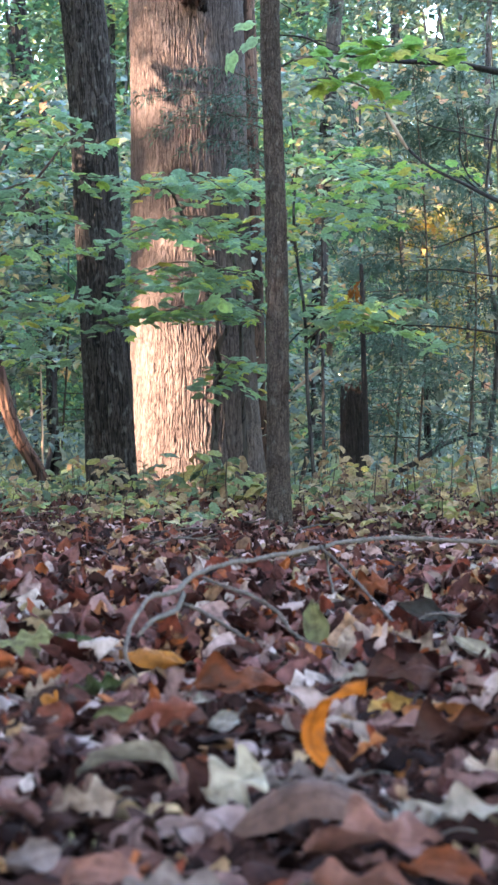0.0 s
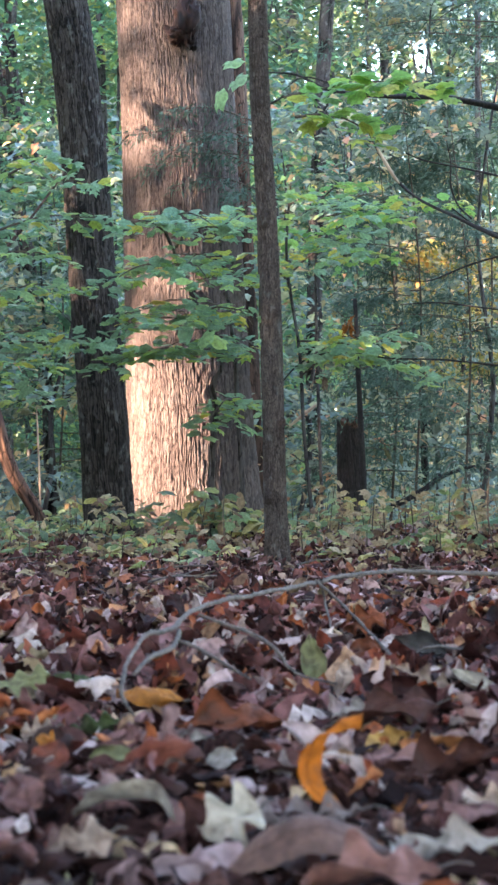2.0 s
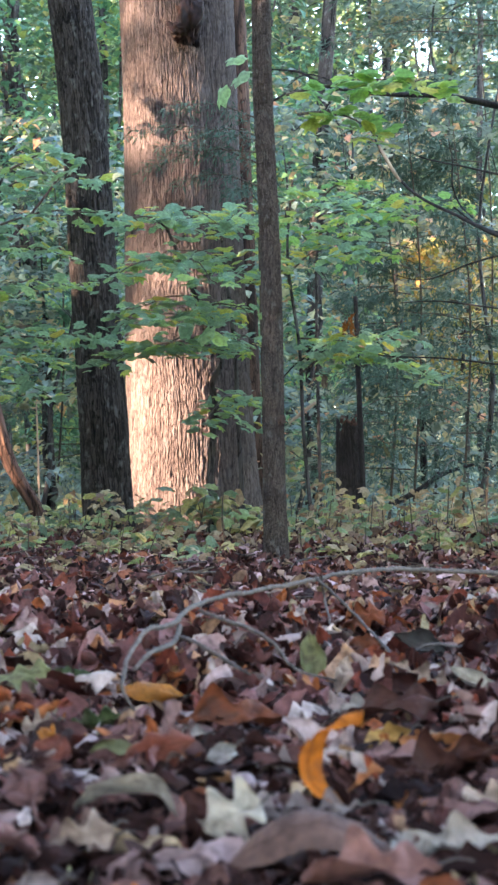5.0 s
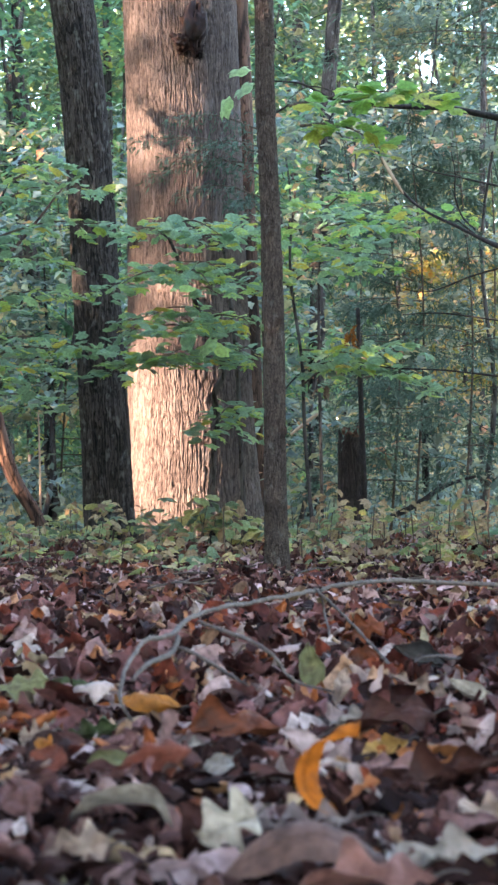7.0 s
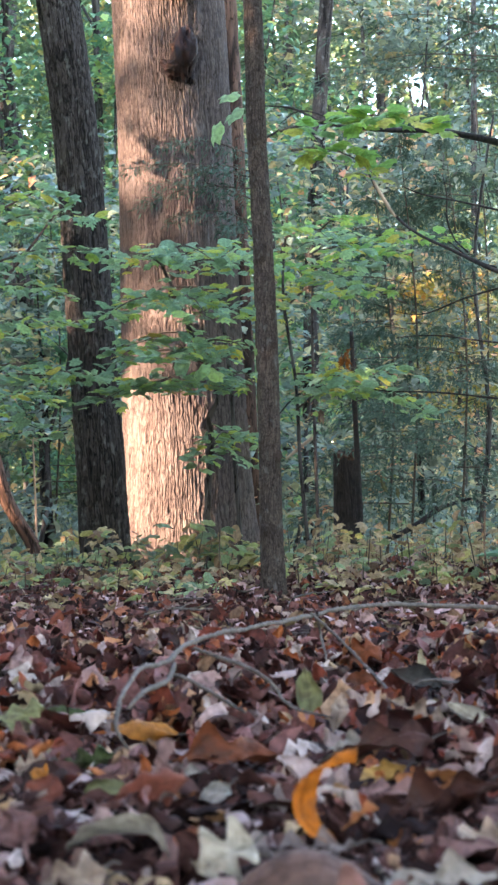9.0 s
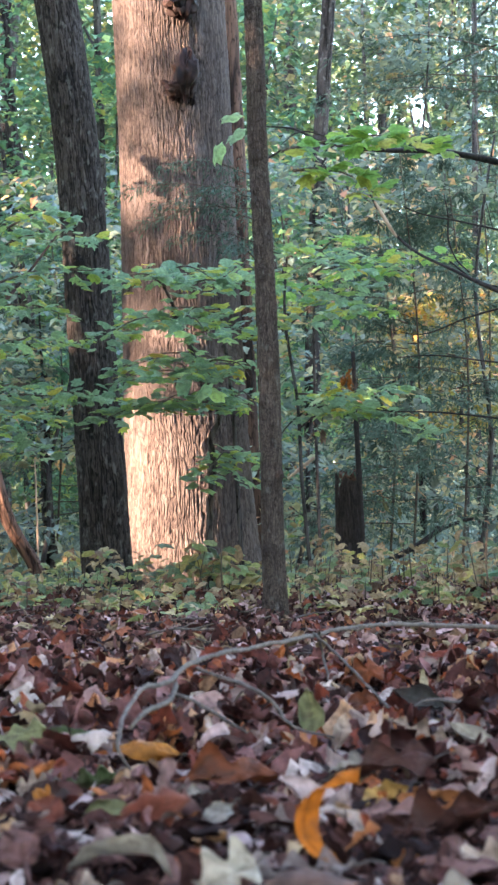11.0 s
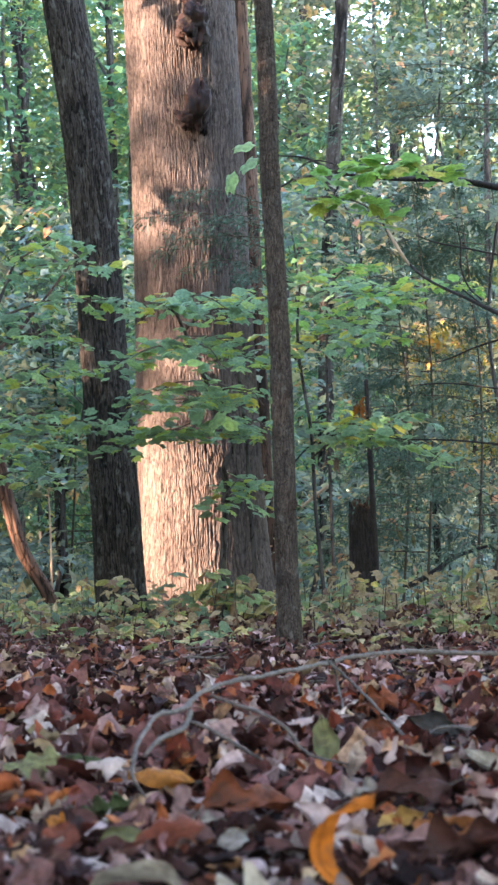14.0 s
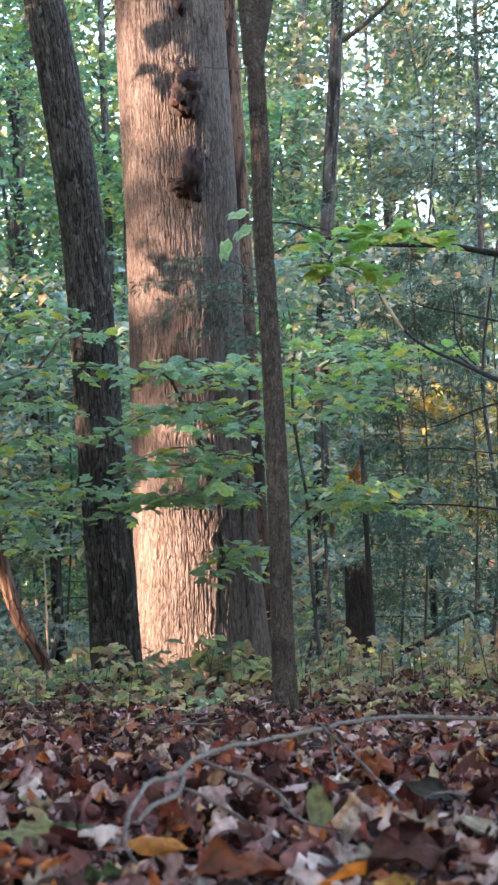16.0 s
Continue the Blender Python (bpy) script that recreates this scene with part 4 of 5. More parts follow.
m_orange = one_colour("orange_leaf", (0.34, 0.12, 0.022))
m_curl = one_colour("curled_orange_leaf", (0.33, 0.085, 0.006), 0.9, 0.7, 0.05)
m_rust = one_colour("rust_leaf", (0.15, 0.04, 0.016), 0.6)
m_pale = one_colour("pale_grey_leaf", (0.37, 0.3, 0.255))
m_cream = one_colour("cream_leaf", (0.38, 0.31, 0.24))
m_slate = one_colour("slate_grey_leaf", (0.055, 0.048, 0.044))
m_pink = one_colour("pinkish_leaf", (0.24, 0.105, 0.08))
m_brown = one_colour("brown_leaf", (0.065, 0.024, 0.017))
m_ochre = one_colour("ochre_leaf", (0.36, 0.19, 0.055))
m_umber = one_colour("umber_leaf", (0.14, 0.075, 0.058))
m_tan = one_colour("tan_leaf", (0.288, 0.192, 0.144))
m_mauve = one_colour("mauve_leaf", (0.26, 0.19, 0.175))
m_fgreen = one_colour("fading_green_leaf", (0.075, 0.09, 0.036))
m_folive = one_colour("olive_leaf", (0.17, 0.155, 0.07))

ribbon_leaf([0.118, 2.050, 0.125, 0.094, 2.035, 0.122, 0.072, 2.015, 0.113, 0.059, 2.000, 0.091, 0.063, 2.000, 0.062, 0.091, 2.000, 0.037], (0.003, 0.022, 0.011), m_curl, "bright orange leaf curled into a hook", cup=0.2, turned=(0.013, 0.015, -0.002))
ribbon_leaf([-0.186, 2.000, 0.036, -0.158, 1.980, 0.056, -0.123, 1.970, 0.063, -0.094, 1.970, 0.058, -0.076, 1.970, 0.026], (0.0, 0.03, -0.014), m_cream, "pale leaf arching over the litter", taper=0.5)
ribbon_leaf([-0.022, 1.780, 0.019, 0.014, 1.780, 0.044, 0.050, 1.780, 0.057, 0.090, 1.780, 0.051, 0.129, 1.780, 0.033], (0.004, -0.02, -0.016), m_umber, "large grey-brown curled leaf", taper=0.6)
for row in (
    (0.176, 1.764, 0.057, 0.112, 0.056, m_pale, "oak", 0.3, 0.1, 0.2), (0.245, 2.000, 0.050, 0.062, 0.045, m_tan, "oak", 0.4, 0.2, 0.1), (-0.020, 1.865, 0.061, 0.066, 0.061, m_cream, "oak", 0.5, 0.2, 0.5), (0.104, 1.686, 0.045, 0.119, 0.030, m_pink, "oak", 0.5, 0.3, 0.1),
    (0.082, 1.513, 0.048, 0.102, 0.036, m_pink, "oak", 0.6, 0.2, 0.0), (0.002, 1.515, 0.047, 0.058, 0.033, m_tan, "ovate", 0.3, 0.2, 0.2), (-0.224, 2.728, 0.060, 0.076, 0.060, m_fgreen, "oak", 0.5, 0.2, 0.4),
    (-0.384, 3.236, 0.056, 0.095, 0.052, m_folive, "oak", 0.4, 0.1, 0.2), (-0.311, 3.378, 0.047, 0.084, 0.035, m_fgreen, "ovate", 0.4, 0.2, 0.0), (0.111, 3.445, 0.076, 0.059, 0.091, m_folive, "ovate", 0.2, 0.1, 0.1),
    (0.155, 3.175, 0.063, 0.047, 0.065, m_tan, "ovate", 0.2, 0.4, -0.2), (0.262, 4.398, 0.069, 0.097, 0.078, m_rust, "oak", 0.5, 0.3, 0.3), (0.227, 3.861, 0.053, 0.068, 0.045, m_rust, "ovate", 0.3, 0.3, 0.0),
    (0.343, 3.868, 0.065, 0.108, 0.071, m_slate, "ovate", -0.6, 0.3, -0.4), (0.541, 5.043, 0.061, 0.126, 0.062, m_pale, "oak", 0.3, 0.1, 0.3), (-0.162, 3.082, 0.055, 0.113, 0.050, m_orange, "ovate", 0.8, 0.3, -0.2),
    (-0.263, 2.473, 0.050, 0.038, 0.040, m_orange, "ovate", 1.2, 0.6, 0.0), (-0.020, 2.778, 0.051, 0.163, 0.042, m_rust, "oak", 0.8, 0.2, 0.1)):
    *place, mat, kind, bend, fold, yaw = row
    fallen(*place, mat, kind, bend, fold, yaw, len(HERO))
for row in (
    (0.224, 2.249, 0.060, 0.132, 0.060, m_brown, "oak", 0.7, 0.3, 0.25), (0.154, 2.761, 0.050, 0.097, 0.041, m_pale, "oak", 0.3, 0.2, 0.1), (0.290, 3.229, 0.061, 0.104, 0.062, m_tan, "oak", 0.5, 0.3, -0.4),
    (0.201, 2.732, 0.058, 0.129, 0.056, m_brown, "oak", 0.5, 0.3, 0.2), (-0.251, 5.454, 0.059, 0.072, 0.058, m_rust, "oak", 1.0, 0.5, 0.0), (0.073, 6.064, 0.048, 0.071, 0.036, m_rust, "oak", 0.5, 0.3, 0.0),
    (-0.191, 1.606, 0.049, 0.057, 0.038, m_mauve, "ovate", 0.3, 0.2, 0.3), (-0.160, 1.800, 0.051, 0.058, 0.042, m_tan, "oak", 0.4, 0.2, 0.2), (-0.065, 1.533, 0.049, 0.081, 0.038, m_mauve, "oak", 0.3, 0.2, 0.0),
    (-0.289, 2.621, 0.049, 0.046, 0.039, m_tan, "oak", 0.4, 0.2, 0.0), (-0.038, 2.326, 0.047, 0.044, 0.034, m_pale, "ovate", 0.3, 0.2, 0.5), (-0.079, 2.546, 0.045, 0.045, 0.030, m_pale, "oak", 0.3, 0.1, 0.0),
    (-0.176, 2.390, 0.044, 0.056, 0.028, m_folive, "ovate", 0.4, 0.3, 0.1), (0.174, 2.478, 0.052, 0.066, 0.044, m_ochre, "ovate", 0.8, 0.3, 0.4), (-0.126, 1.561, 0.040, 0.073, 0.021, m_pink, "ovate", 0.3, 0.2, -0.1),
    (0.052, 1.975, 0.045, 0.117, 0.036, m_mauve, "oak", 0.4, 0.3, 0.1), (0.152, 1.585, 0.040, 0.070, 0.028, m_rust, "ovate", 0.5, 0.3, -0.1), (-0.168, 1.815, 0.045, 0.073, 0.048, m_umber, "oak", 0.5, 0.3, 0.2),
    (0.372, 3.234, 0.056, 0.086, 0.052, m_cream, "ovate", 0.3, 0.3, -0.6), (0.026, 2.252, 0.048, 0.046, 0.036, m_mauve, "oak", 0.4, 0.2, 0.0), (-0.583, 5.563, 0.050, 0.098, 0.041, m_cream, "ovate", 0.3, 0.4, 0.4)):
    *place, mat, kind, bend, fold, yaw = row
    fallen(*place, mat, kind, bend, fold, yaw, len(HERO))


def litter_places(n, y0, y1, g, margin=0.35, slope=0.135, loose=1.0, avoid=True):
    y = np.sqrt(g.uniform(y0 * y0, y1 * y1, n))
    x = g.uniform(-1, 1, n) * (slope * y + margin)
    tilt = np.where(g.uniform(0, 1, n) < 0.4, 1.15, 0.6)
    pitch, roll = g.normal(0.15, 1, n) * tilt, g.normal(0, 1, n) * tilt
    lift = g.uniform(0.0, 0.03, n) + np.where(y < 5, 0.055, 0.012) * np.clip(value_noise(x * 8 + 5, y * 6, 15) + 0.2, 0, 1)
    pitch, roll, lift = pitch * loose ** 0.5, roll * loose ** 0.5, 0.006 + lift * loose
    for hx, hy, w in HERO:
        near = (np.abs(x - hx) < w * 0.5 + 0.02) & (y < hy + 0.03) & (y > hy - 0.34)
        pitch, roll, lift = np.where(near, pitch * 0.2, pitch), np.where(near, roll * 0.2, roll), np.where(near, 0.012 + lift * 0.1, lift)
    where = np.stack([x, y, ground_height(x, y) + lift], 1)
    R = turns(g.uniform(0, 6.28, n), pitch, roll)
    if avoid:
        open_to = np.ones(n, bool)
        for hx, hy, w in HERO:
            open_to &= ~((np.abs(x - hx) < w * 0.5 + 0.015) & (y < hy + 0.02) & (y > hy - 0.07))
        where, R = where[open_to], R[open_to]
    return where, R


def litter():
    g = np.random.default_rng(3)
    shapes = leaf_set(36, 10, 9, 1.1, 5)
    near = leaf_set(30, 18, 39, 1.0, 9)
    where, R = litter_places(6200, 2.5, 5.2, g)
    bed = tagged(link_mesh("leaf_litter", *scatter(shapes, where, R, g.uniform(0.042, 0.115, len(where))), m_litter), "deep bed of dry brown and grey fallen leaves", "leaf litter", kind="stuff")
    where, R = litter_places(14500, 5.2, 14.5, g, loose=0.55)
    tagged(link_mesh("leaf_litter", *scatter(leaf_set(24, 5, 19, 0.9, 5), where, R, g.uniform(0.045, 0.12, len(where))), m_litter_far), "brown fallen leaves carpeting the forest floor", "leaf litter", kind="stuff")
    n = 16000
    x, y = g.uniform(-9, 9, n), g.uniform(-6, 45, n)
    keep = (np.abs(x) > 0.135 * y + 0.35) | (y > 14) | (y < 1)
    where = np.stack([x, y, ground_height(x, y) + g.uniform(0, 0.03, n)], 1)[keep]
    n = len(where)
    tagged(link_mesh("leaf_litter", *scatter(SMALL, where, turns(g.uniform(0, 6.28, n), g.normal(0, 0.4, n), g.normal(0, 0.4, n)), g.uniform(0.08, 0.15, n)), m_litter_far), "fallen leaves scattered between the trees", "leaf litter", kind="stuff")
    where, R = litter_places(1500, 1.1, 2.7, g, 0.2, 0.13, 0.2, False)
    tagged(link_mesh("leaf_litter", *scatter(shapes, where, R, g.uniform(0.05, 0.12, len(where))), m_litter_low), "lower layer of fallen leaves, coloured dark as shade between leaves", "leaf litter", kind="stuff")
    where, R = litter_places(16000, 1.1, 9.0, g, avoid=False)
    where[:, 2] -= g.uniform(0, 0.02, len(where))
    tagged(link_mesh("leaf_crumbs", *scatter(SMALL, where, R, g.uniform(0.012, 0.04, len(where))), m_litter_low), "crumbled bits of old leaves, coloured dark as shade in the gaps", "leaf litter", kind="stuff")
    where, R = litter_places(3000, 1.1, 3.4, g, 0.2, 0.13, 0.9)
    tagged(link_mesh("leaf_fragments", *scatter(leaf_set(16, 6, 29, 1.3, 5), where, R, g.uniform(0.02, 0.05, len(where))), m_litter), "small curled fragments of dry brown leaves", "leaf litter", kind="stuff")
    where, R = litter_places(420, 1.1, 2.6, g, 0.16, 0.13)
    meshes = []
    for V, F in near:
        ob = link_mesh("leaf", V, F, m_litter_one, attr=rib_of(V, 9))
        meshes.append(ob.data)
        bpy.data.objects.remove(ob)
    for k in range(len(where)):
        ob = new("leaf", meshes[k % len(meshes)])
        ob.parent = ground
        s = g.uniform(0.055, 0.12)
        ob.matrix_basis = Matrix.Translation(where[k]) @ Matrix(R[k].tolist()).to_4x4() @ Matrix.Diagonal((s, s, s, 1))


litter()

# ---- twigs on the ground ----
def twig(lines, material, label, name="twig"):
    first = lines[0]
    c = (first[0], first[1], first[2])
    t = thing(name, c, label, "twig")
    for k, flat in enumerate(lines):
        V, F = tube([flat[i:i + 4] for i in range(0, len(flat), 4)], 8, 0.018, 0.1, 0.001)
        part("stem" if k == 0 else "side_twig", V, F, material, t)


twig([[-0.156, 2.6, 0.064, 0.00189, -0.171, 2.6, 0.087, 0.00258, -0.17, 2.65, 0.116, 0.0031, -0.16, 2.75, 0.138, 0.00327, -0.146, 2.85, 0.151, 0.00344, -0.113, 3.0, 0.144, 0.00413, -0.092, 3.2, 0.155, 0.00396, -0.049, 3.4, 0.164, 0.00413, 0.034, 3.7, 0.163, 0.0043, 0.131, 4.0, 0.169, 0.00464, 0.237, 4.2, 0.172, 0.00499, 0.413, 4.5, 0.152, 0.00559, 0.598, 4.6, 0.14, 0.00619, 0.777, 4.7, 0.109, 0.00679],
      [-0.110, 3.020, 0.144, 0.0046, -0.116, 2.950, 0.129, 0.0042, -0.136, 2.850, 0.124, 0.004, -0.152, 2.750, 0.123, 0.0034, -0.164, 2.700, 0.109, 0.0024],
      [-0.111, 2.970, 0.134, 0.0034, -0.085, 2.950, 0.126, 0.0032, -0.042, 2.900, 0.106, 0.003, 0.000, 2.850, 0.086, 0.002],
      [-0.086, 3.220, 0.157, 0.0036, -0.061, 3.200, 0.147, 0.0034, -0.009, 3.150, 0.133, 0.0034, 0.037, 3.100, 0.109, 0.0036, 0.072, 3.050, 0.075, 0.0027, 0.133, 3.000, 0.061, 0.002],
      [0.149, 4.030, 0.170, 0.0029, 0.159, 4.100, 0.117, 0.0029, 0.165, 3.900, 0.079, 0.0022, 0.176, 3.700, 0.040, 0.0014],
      [0.139, 4.020, 0.168, 0.0032, 0.176, 3.950, 0.133, 0.0029, 0.225, 3.800, 0.087, 0.0029, 0.277, 3.600, 0.039, 0.0025, 0.311, 3.400, 0.019, 0.0014]], m_twig, "long forked grey twig arching over fallen leaves")
twig([[-0.369, 4.900, -0.006, 0.0029, -0.354, 5.200, 0.027, 0.0029, -0.320, 5.400, 0.062, 0.0022]], m_twig, "short dark twig among fallen leaves")
twig([[-0.484, 3.900, 0.008, 0.0029, -0.479, 4.000, 0.026, 0.0036, -0.453, 4.000, 0.039, 0.0029, -0.426, 4.000, 0.023, 0.0022], [-0.461, 4.000, 0.037, 0.0022, -0.441, 4.000, 0.058, 0.0014]], m_twig, "small pale forked twig on the leaves")
twig([[-0.120, 6.200, -0.003, 0.0043, 0.009, 6.600, -0.007, 0.005, 0.112, 7.000, 0.021, 0.005, 0.232, 7.200, 0.016, 0.0058, 0.423, 7.400, 0.013, 0.005], [0.112, 7.000, 0.021, 0.0036, 0.211, 7.600, 0.046, 0.0036, 0.364, 8.000, 0.046, 0.0029]], m_twig, "thin broken stick lying on the leaves")
twig([[0.291, 8.600, 0.002, 0.0058, 0.510, 8.900, 0.024, 0.0072, 0.728, 9.000, 0.048, 0.0072, 0.913, 9.000, 0.015, 0.0058], [0.401, 8.800, 0.012, 0.0043, 0.537, 8.500, -0.004, 0.0029]], m_twig, "fallen stick beside the young tree")
twig([[-0.257, 7.600, -0.030, 0.0043, -0.106, 8.000, -0.032, 0.005, 0.024, 8.300, 0.002, 0.0043, 0.088, 8.600, 0.026, 0.0029]], m_green_twig, "dark thin stick on the forest floor")
twig([[0.787, 8.000, -0.003, 0.0086, 0.952, 8.200, 0.007, 0.0101, 1.123, 8.400, 0.016, 0.0101]], m_twig, "grey stick lying in the litter")



def small_sticks():
    """Thin broken sticks that lie about on the litter."""
    g = np.random.default_rng(47)
    for k in range(26):
        y = 3.4 + 5.2 * (k + g.uniform(0, 1)) / 26
        x = g.uniform(-0.125, 0.125) * y
        a, half = g.uniform(0, math.pi), g.uniform(0.05, 0.15)
        flat = []
        for s in (-1, -0.3, 0.35, 1):
            px, py = x + math.cos(a) * half * s + g.normal(0, 0.008), y + math.sin(a) * half * s + g.normal(0, 0.008)
            flat += [px, py, float(ground_height(px, py)) + 0.045 + g.uniform(-0.012, 0.012), 0.0016 + 0.0008 * (1 - s) * 0.5 + 0.0002 * y]
        rows = [flat]
        if k % 3 == 0:
            b = a + g.choice([-0.7, 0.7])
            rows.append([*flat[4:7], 0.002, flat[4] + math.cos(b) * half * 0.8, flat[5] + math.sin(b) * half * 0.8, flat[6] + 0.02, 0.0012])
        twig(rows, m_twig if k % 2 else m_green_twig, "thin broken stick lying among fallen leaves", "small_stick")


small_sticks()

# ---- young maple with flat sprays of leaves ----
MAPLE = []
for k in range(8):
    V, F = palmate_leaf(900 + k, 0.1 + 0.05 * k, 1.0 if k % 2 else 0.45)
    ob = link_mesh("leaf", V, F, m_maple)
    MAPLE.append(ob.data)
    bpy.data.objects.remove(ob)


# bright green leaf; on one maple the colour also stands in for sunlight
m_lime = leaf_material("bright_maple_leaf", [(0.0, (0.2, 0.39, 0.12)), (0.4, (0.27, 0.46, 0.11)), (0.75, (0.38, 0.53, 0.1)), (1.0, (0.58, 0.5, 0.09))], "object", 0.55, 0.42, spots=0.15, grain=5.0)
LIME = [me.copy() for me in MAPLE]
for me in LIME:
    me.materials[0] = m_lime


def spray(tree, g, start, end, reach, size, droop=0.05, every=0.026, leaves=MAPLE):
    """A leafy twig from start to end: leaves in pairs and short side twigs, all nearly flat."""
    a, b = np.array(start), np.array(end)
    n = max(3, int(np.linalg.norm(b - a) / 0.15))
    pts = []
    for s in np.linspace(0, 1, n + 1):
        c = a + (b - a) * s + np.array([0, 0, 0.05 * math.sin(math.pi * s) - droop * s * s]) + g.normal(0, 0.008, 3)
        pts.append((*c, 0.006 * (1 - s) + 0.0016))
    base = np.array(tree.location)
    V, F = tube(pts, 6, 0.04)
    stalk = part("twig", V, F, m_green_twig, tree)
    p = smooth_path(pts, every)
    way = (b - a) / np.linalg.norm(b - a)
    side = np.cross(way, (0, 0, 1.0))
    for k, c in enumerate(p[1:, :3]):
        s = (k + 1) / len(p)
        for sg in (-1, 1):
            if g.uniform() < 0.12:
                continue
            out = reach * (0.35 + 0.65 * math.sin(math.pi * min(1, s * 0.85 + 0.12))) * g.uniform(0.2, 1.0)
            place = c + side * sg * out + way * out * 0.5 + np.array([0, 0, -0.25 * out + g.normal(0, 0.015)])
            d = side * sg + way * g.uniform(0.1, 1.2)
            yaw = math.atan2(-d[0], d[1]) + g.normal(0, 0.4)
            ob = new("leaf", leaves[g.integers(8)])
            ob.parent = stalk
            q = size * g.uniform(0.6, 1.15)
            ob.matrix_basis = Matrix.Translation(place - base) @ Matrix.Rotation(yaw, 4, "Z") @ Matrix.Rotation(g.normal(0.0, 0.28), 4, "X") @ Matrix.Rotation(g.normal(0, 0.3), 4, "Y") @ Matrix.Diagonal((q, q, q, 1))


def maple(stem, sprays, seed, label, facing=(), leaves=MAPLE):
    g = np.random.default_rng(seed)
    pts = [stem[i:i + 4] for i in range(0, len(stem), 4)]
    t = thing("maple_sapling", pts[0][:3], label, "sapling")
    V, F = tube(pts, 10, 0.04, 0.04)
    part("stem", V, F, m_far_bark, t, attr=np.full(len(V), 0.6))
    for row in sprays:
        spray(t, g, row[0:3], row[3:6], row[6], row[7], leaves=leaves)
    for x, y, z, yaw in facing:
        ob = new("leaf", MAPLE[5])
        ob.parent = t
        ob.matrix_basis = Matrix.Translation(Vector((x, y, z)) - t.location) @ Matrix.Rotation(yaw, 4, "Y") @ Matrix.Rotation(0.55, 4, "X") @ Matrix.Diagonal((0.12, 0.16, 0.12, 1))


maple([-0.198, 10.600, 0.004, 0.02, -0.204, 10.600, 0.403, 0.018, -0.189, 10.600, 0.627, 0.018, -0.178, 10.600, 0.796, 0.018, -0.194, 10.600, 0.877, 0.018, -0.176, 10.600, 0.936, 0.017, -0.136, 10.600, 1.011, 0.014, -0.191, 10.500, 1.165, 0.013, -0.236, 10.400, 1.249, 0.012, -0.353, 10.200, 1.532, 0.01, -0.435, 10.000, 1.714, 0.006],
      [[-0.143, 10.400, 1.051, -0.697, 9.600, 1.010, 0.2, 0.084], [-0.205, 10.400, 1.188, -0.655, 9.800, 1.197, 0.2, 0.084], [-0.264, 10.300, 1.271, 0.036, 9.600, 1.212, 0.18, 0.084], [-0.233, 10.300, 1.226, -0.403, 9.300, 1.184, 0.18, 0.084],
       [-0.292, 10.200, 1.412, 0.093, 9.800, 1.417, 0.16, 0.084], [-0.353, 10.200, 1.532, -0.699, 9.600, 1.377, 0.18, 0.084], [-0.380, 10.100, 1.609, 0.033, 9.600, 1.664, 0.2, 0.084], [-0.338, 10.200, 1.502, -0.183, 9.200, 1.366, 0.16, 0.084],
       [-0.406, 10.000, 1.656, -0.701, 9.600, 1.688, 0.18, 0.084], [-0.435, 10.000, 1.714, -0.135, 9.500, 1.677, 0.18, 0.084]], 71, "young maple with flat sprays of green leaves", [(-0.152, 9.400, 1.034, 0.5), (-0.180, 9.400, 1.056, -0.9), (-0.320, 9.300, 1.102, 1.9), (-0.418, 9.600, 1.661, 0.9)])
maple([-0.015, 10.900, -0.006, 0.014, -0.050, 10.900, 0.651, 0.013, -0.069, 10.800, 1.093, 0.012, -0.118, 10.700, 1.527, 0.01, -0.150, 10.600, 1.796, 0.006],
      [[-0.069, 10.800, 1.093, -0.533, 9.700, 1.061, 0.2, 0.084], [-0.069, 10.800, 1.141, 0.066, 9.700, 1.050, 0.16, 0.084], [-0.091, 10.700, 1.338, -0.603, 9.900, 1.293, 0.18, 0.084], [-0.118, 10.700, 1.590, -0.547, 9.900, 1.540, 0.2, 0.084],
       [-0.134, 10.600, 1.734, -0.432, 9.900, 1.788, 0.16, 0.084], [-0.149, 10.600, 1.765, 0.063, 9.900, 1.791, 0.14, 0.084], [-0.058, 10.800, 0.839, -0.224, 10.000, 0.687, 0.1, 0.085], [-0.057, 10.800, 0.807, 0.042, 10.200, 0.694, 0.1, 0.085]], 75, "slim maple sapling beside the oak with spreading green leaves")
maple([-1.469, 9.900, 0.021, 0.016, -1.458, 9.900, 0.618, 0.015, -1.404, 9.800, 1.192, 0.012, -1.349, 9.800, 1.625, 0.01, -1.235, 9.800, 1.942, 0.006],
      [[-1.349, 9.800, 1.625, -0.716, 9.800, 1.773, 0.16, 0.084], [-1.292, 9.800, 1.827, -0.738, 9.700, 1.929, 0.15, 0.084], [-1.404, 9.800, 1.279, -0.877, 9.700, 1.387, 0.18, 0.084], [-1.432, 9.800, 1.077, -0.810, 9.600, 1.123, 0.2, 0.084],
       [-1.445, 9.800, 0.904, -0.876, 9.400, 0.996, 0.2, 0.084], [-1.377, 9.800, 1.481, -0.897, 9.600, 1.531, 0.14, 0.084], [-1.452, 9.900, 1.026, -0.606, 9.500, 1.088, 0.16, 0.084], [-1.459, 9.900, 0.793, -0.978, 9.600, 0.839, 0.16, 0.085], [-1.264, 9.800, 1.913, -0.872, 9.600, 2.025, 0.1, 0.084]], 72, "young maple with layered leaves turning yellow")
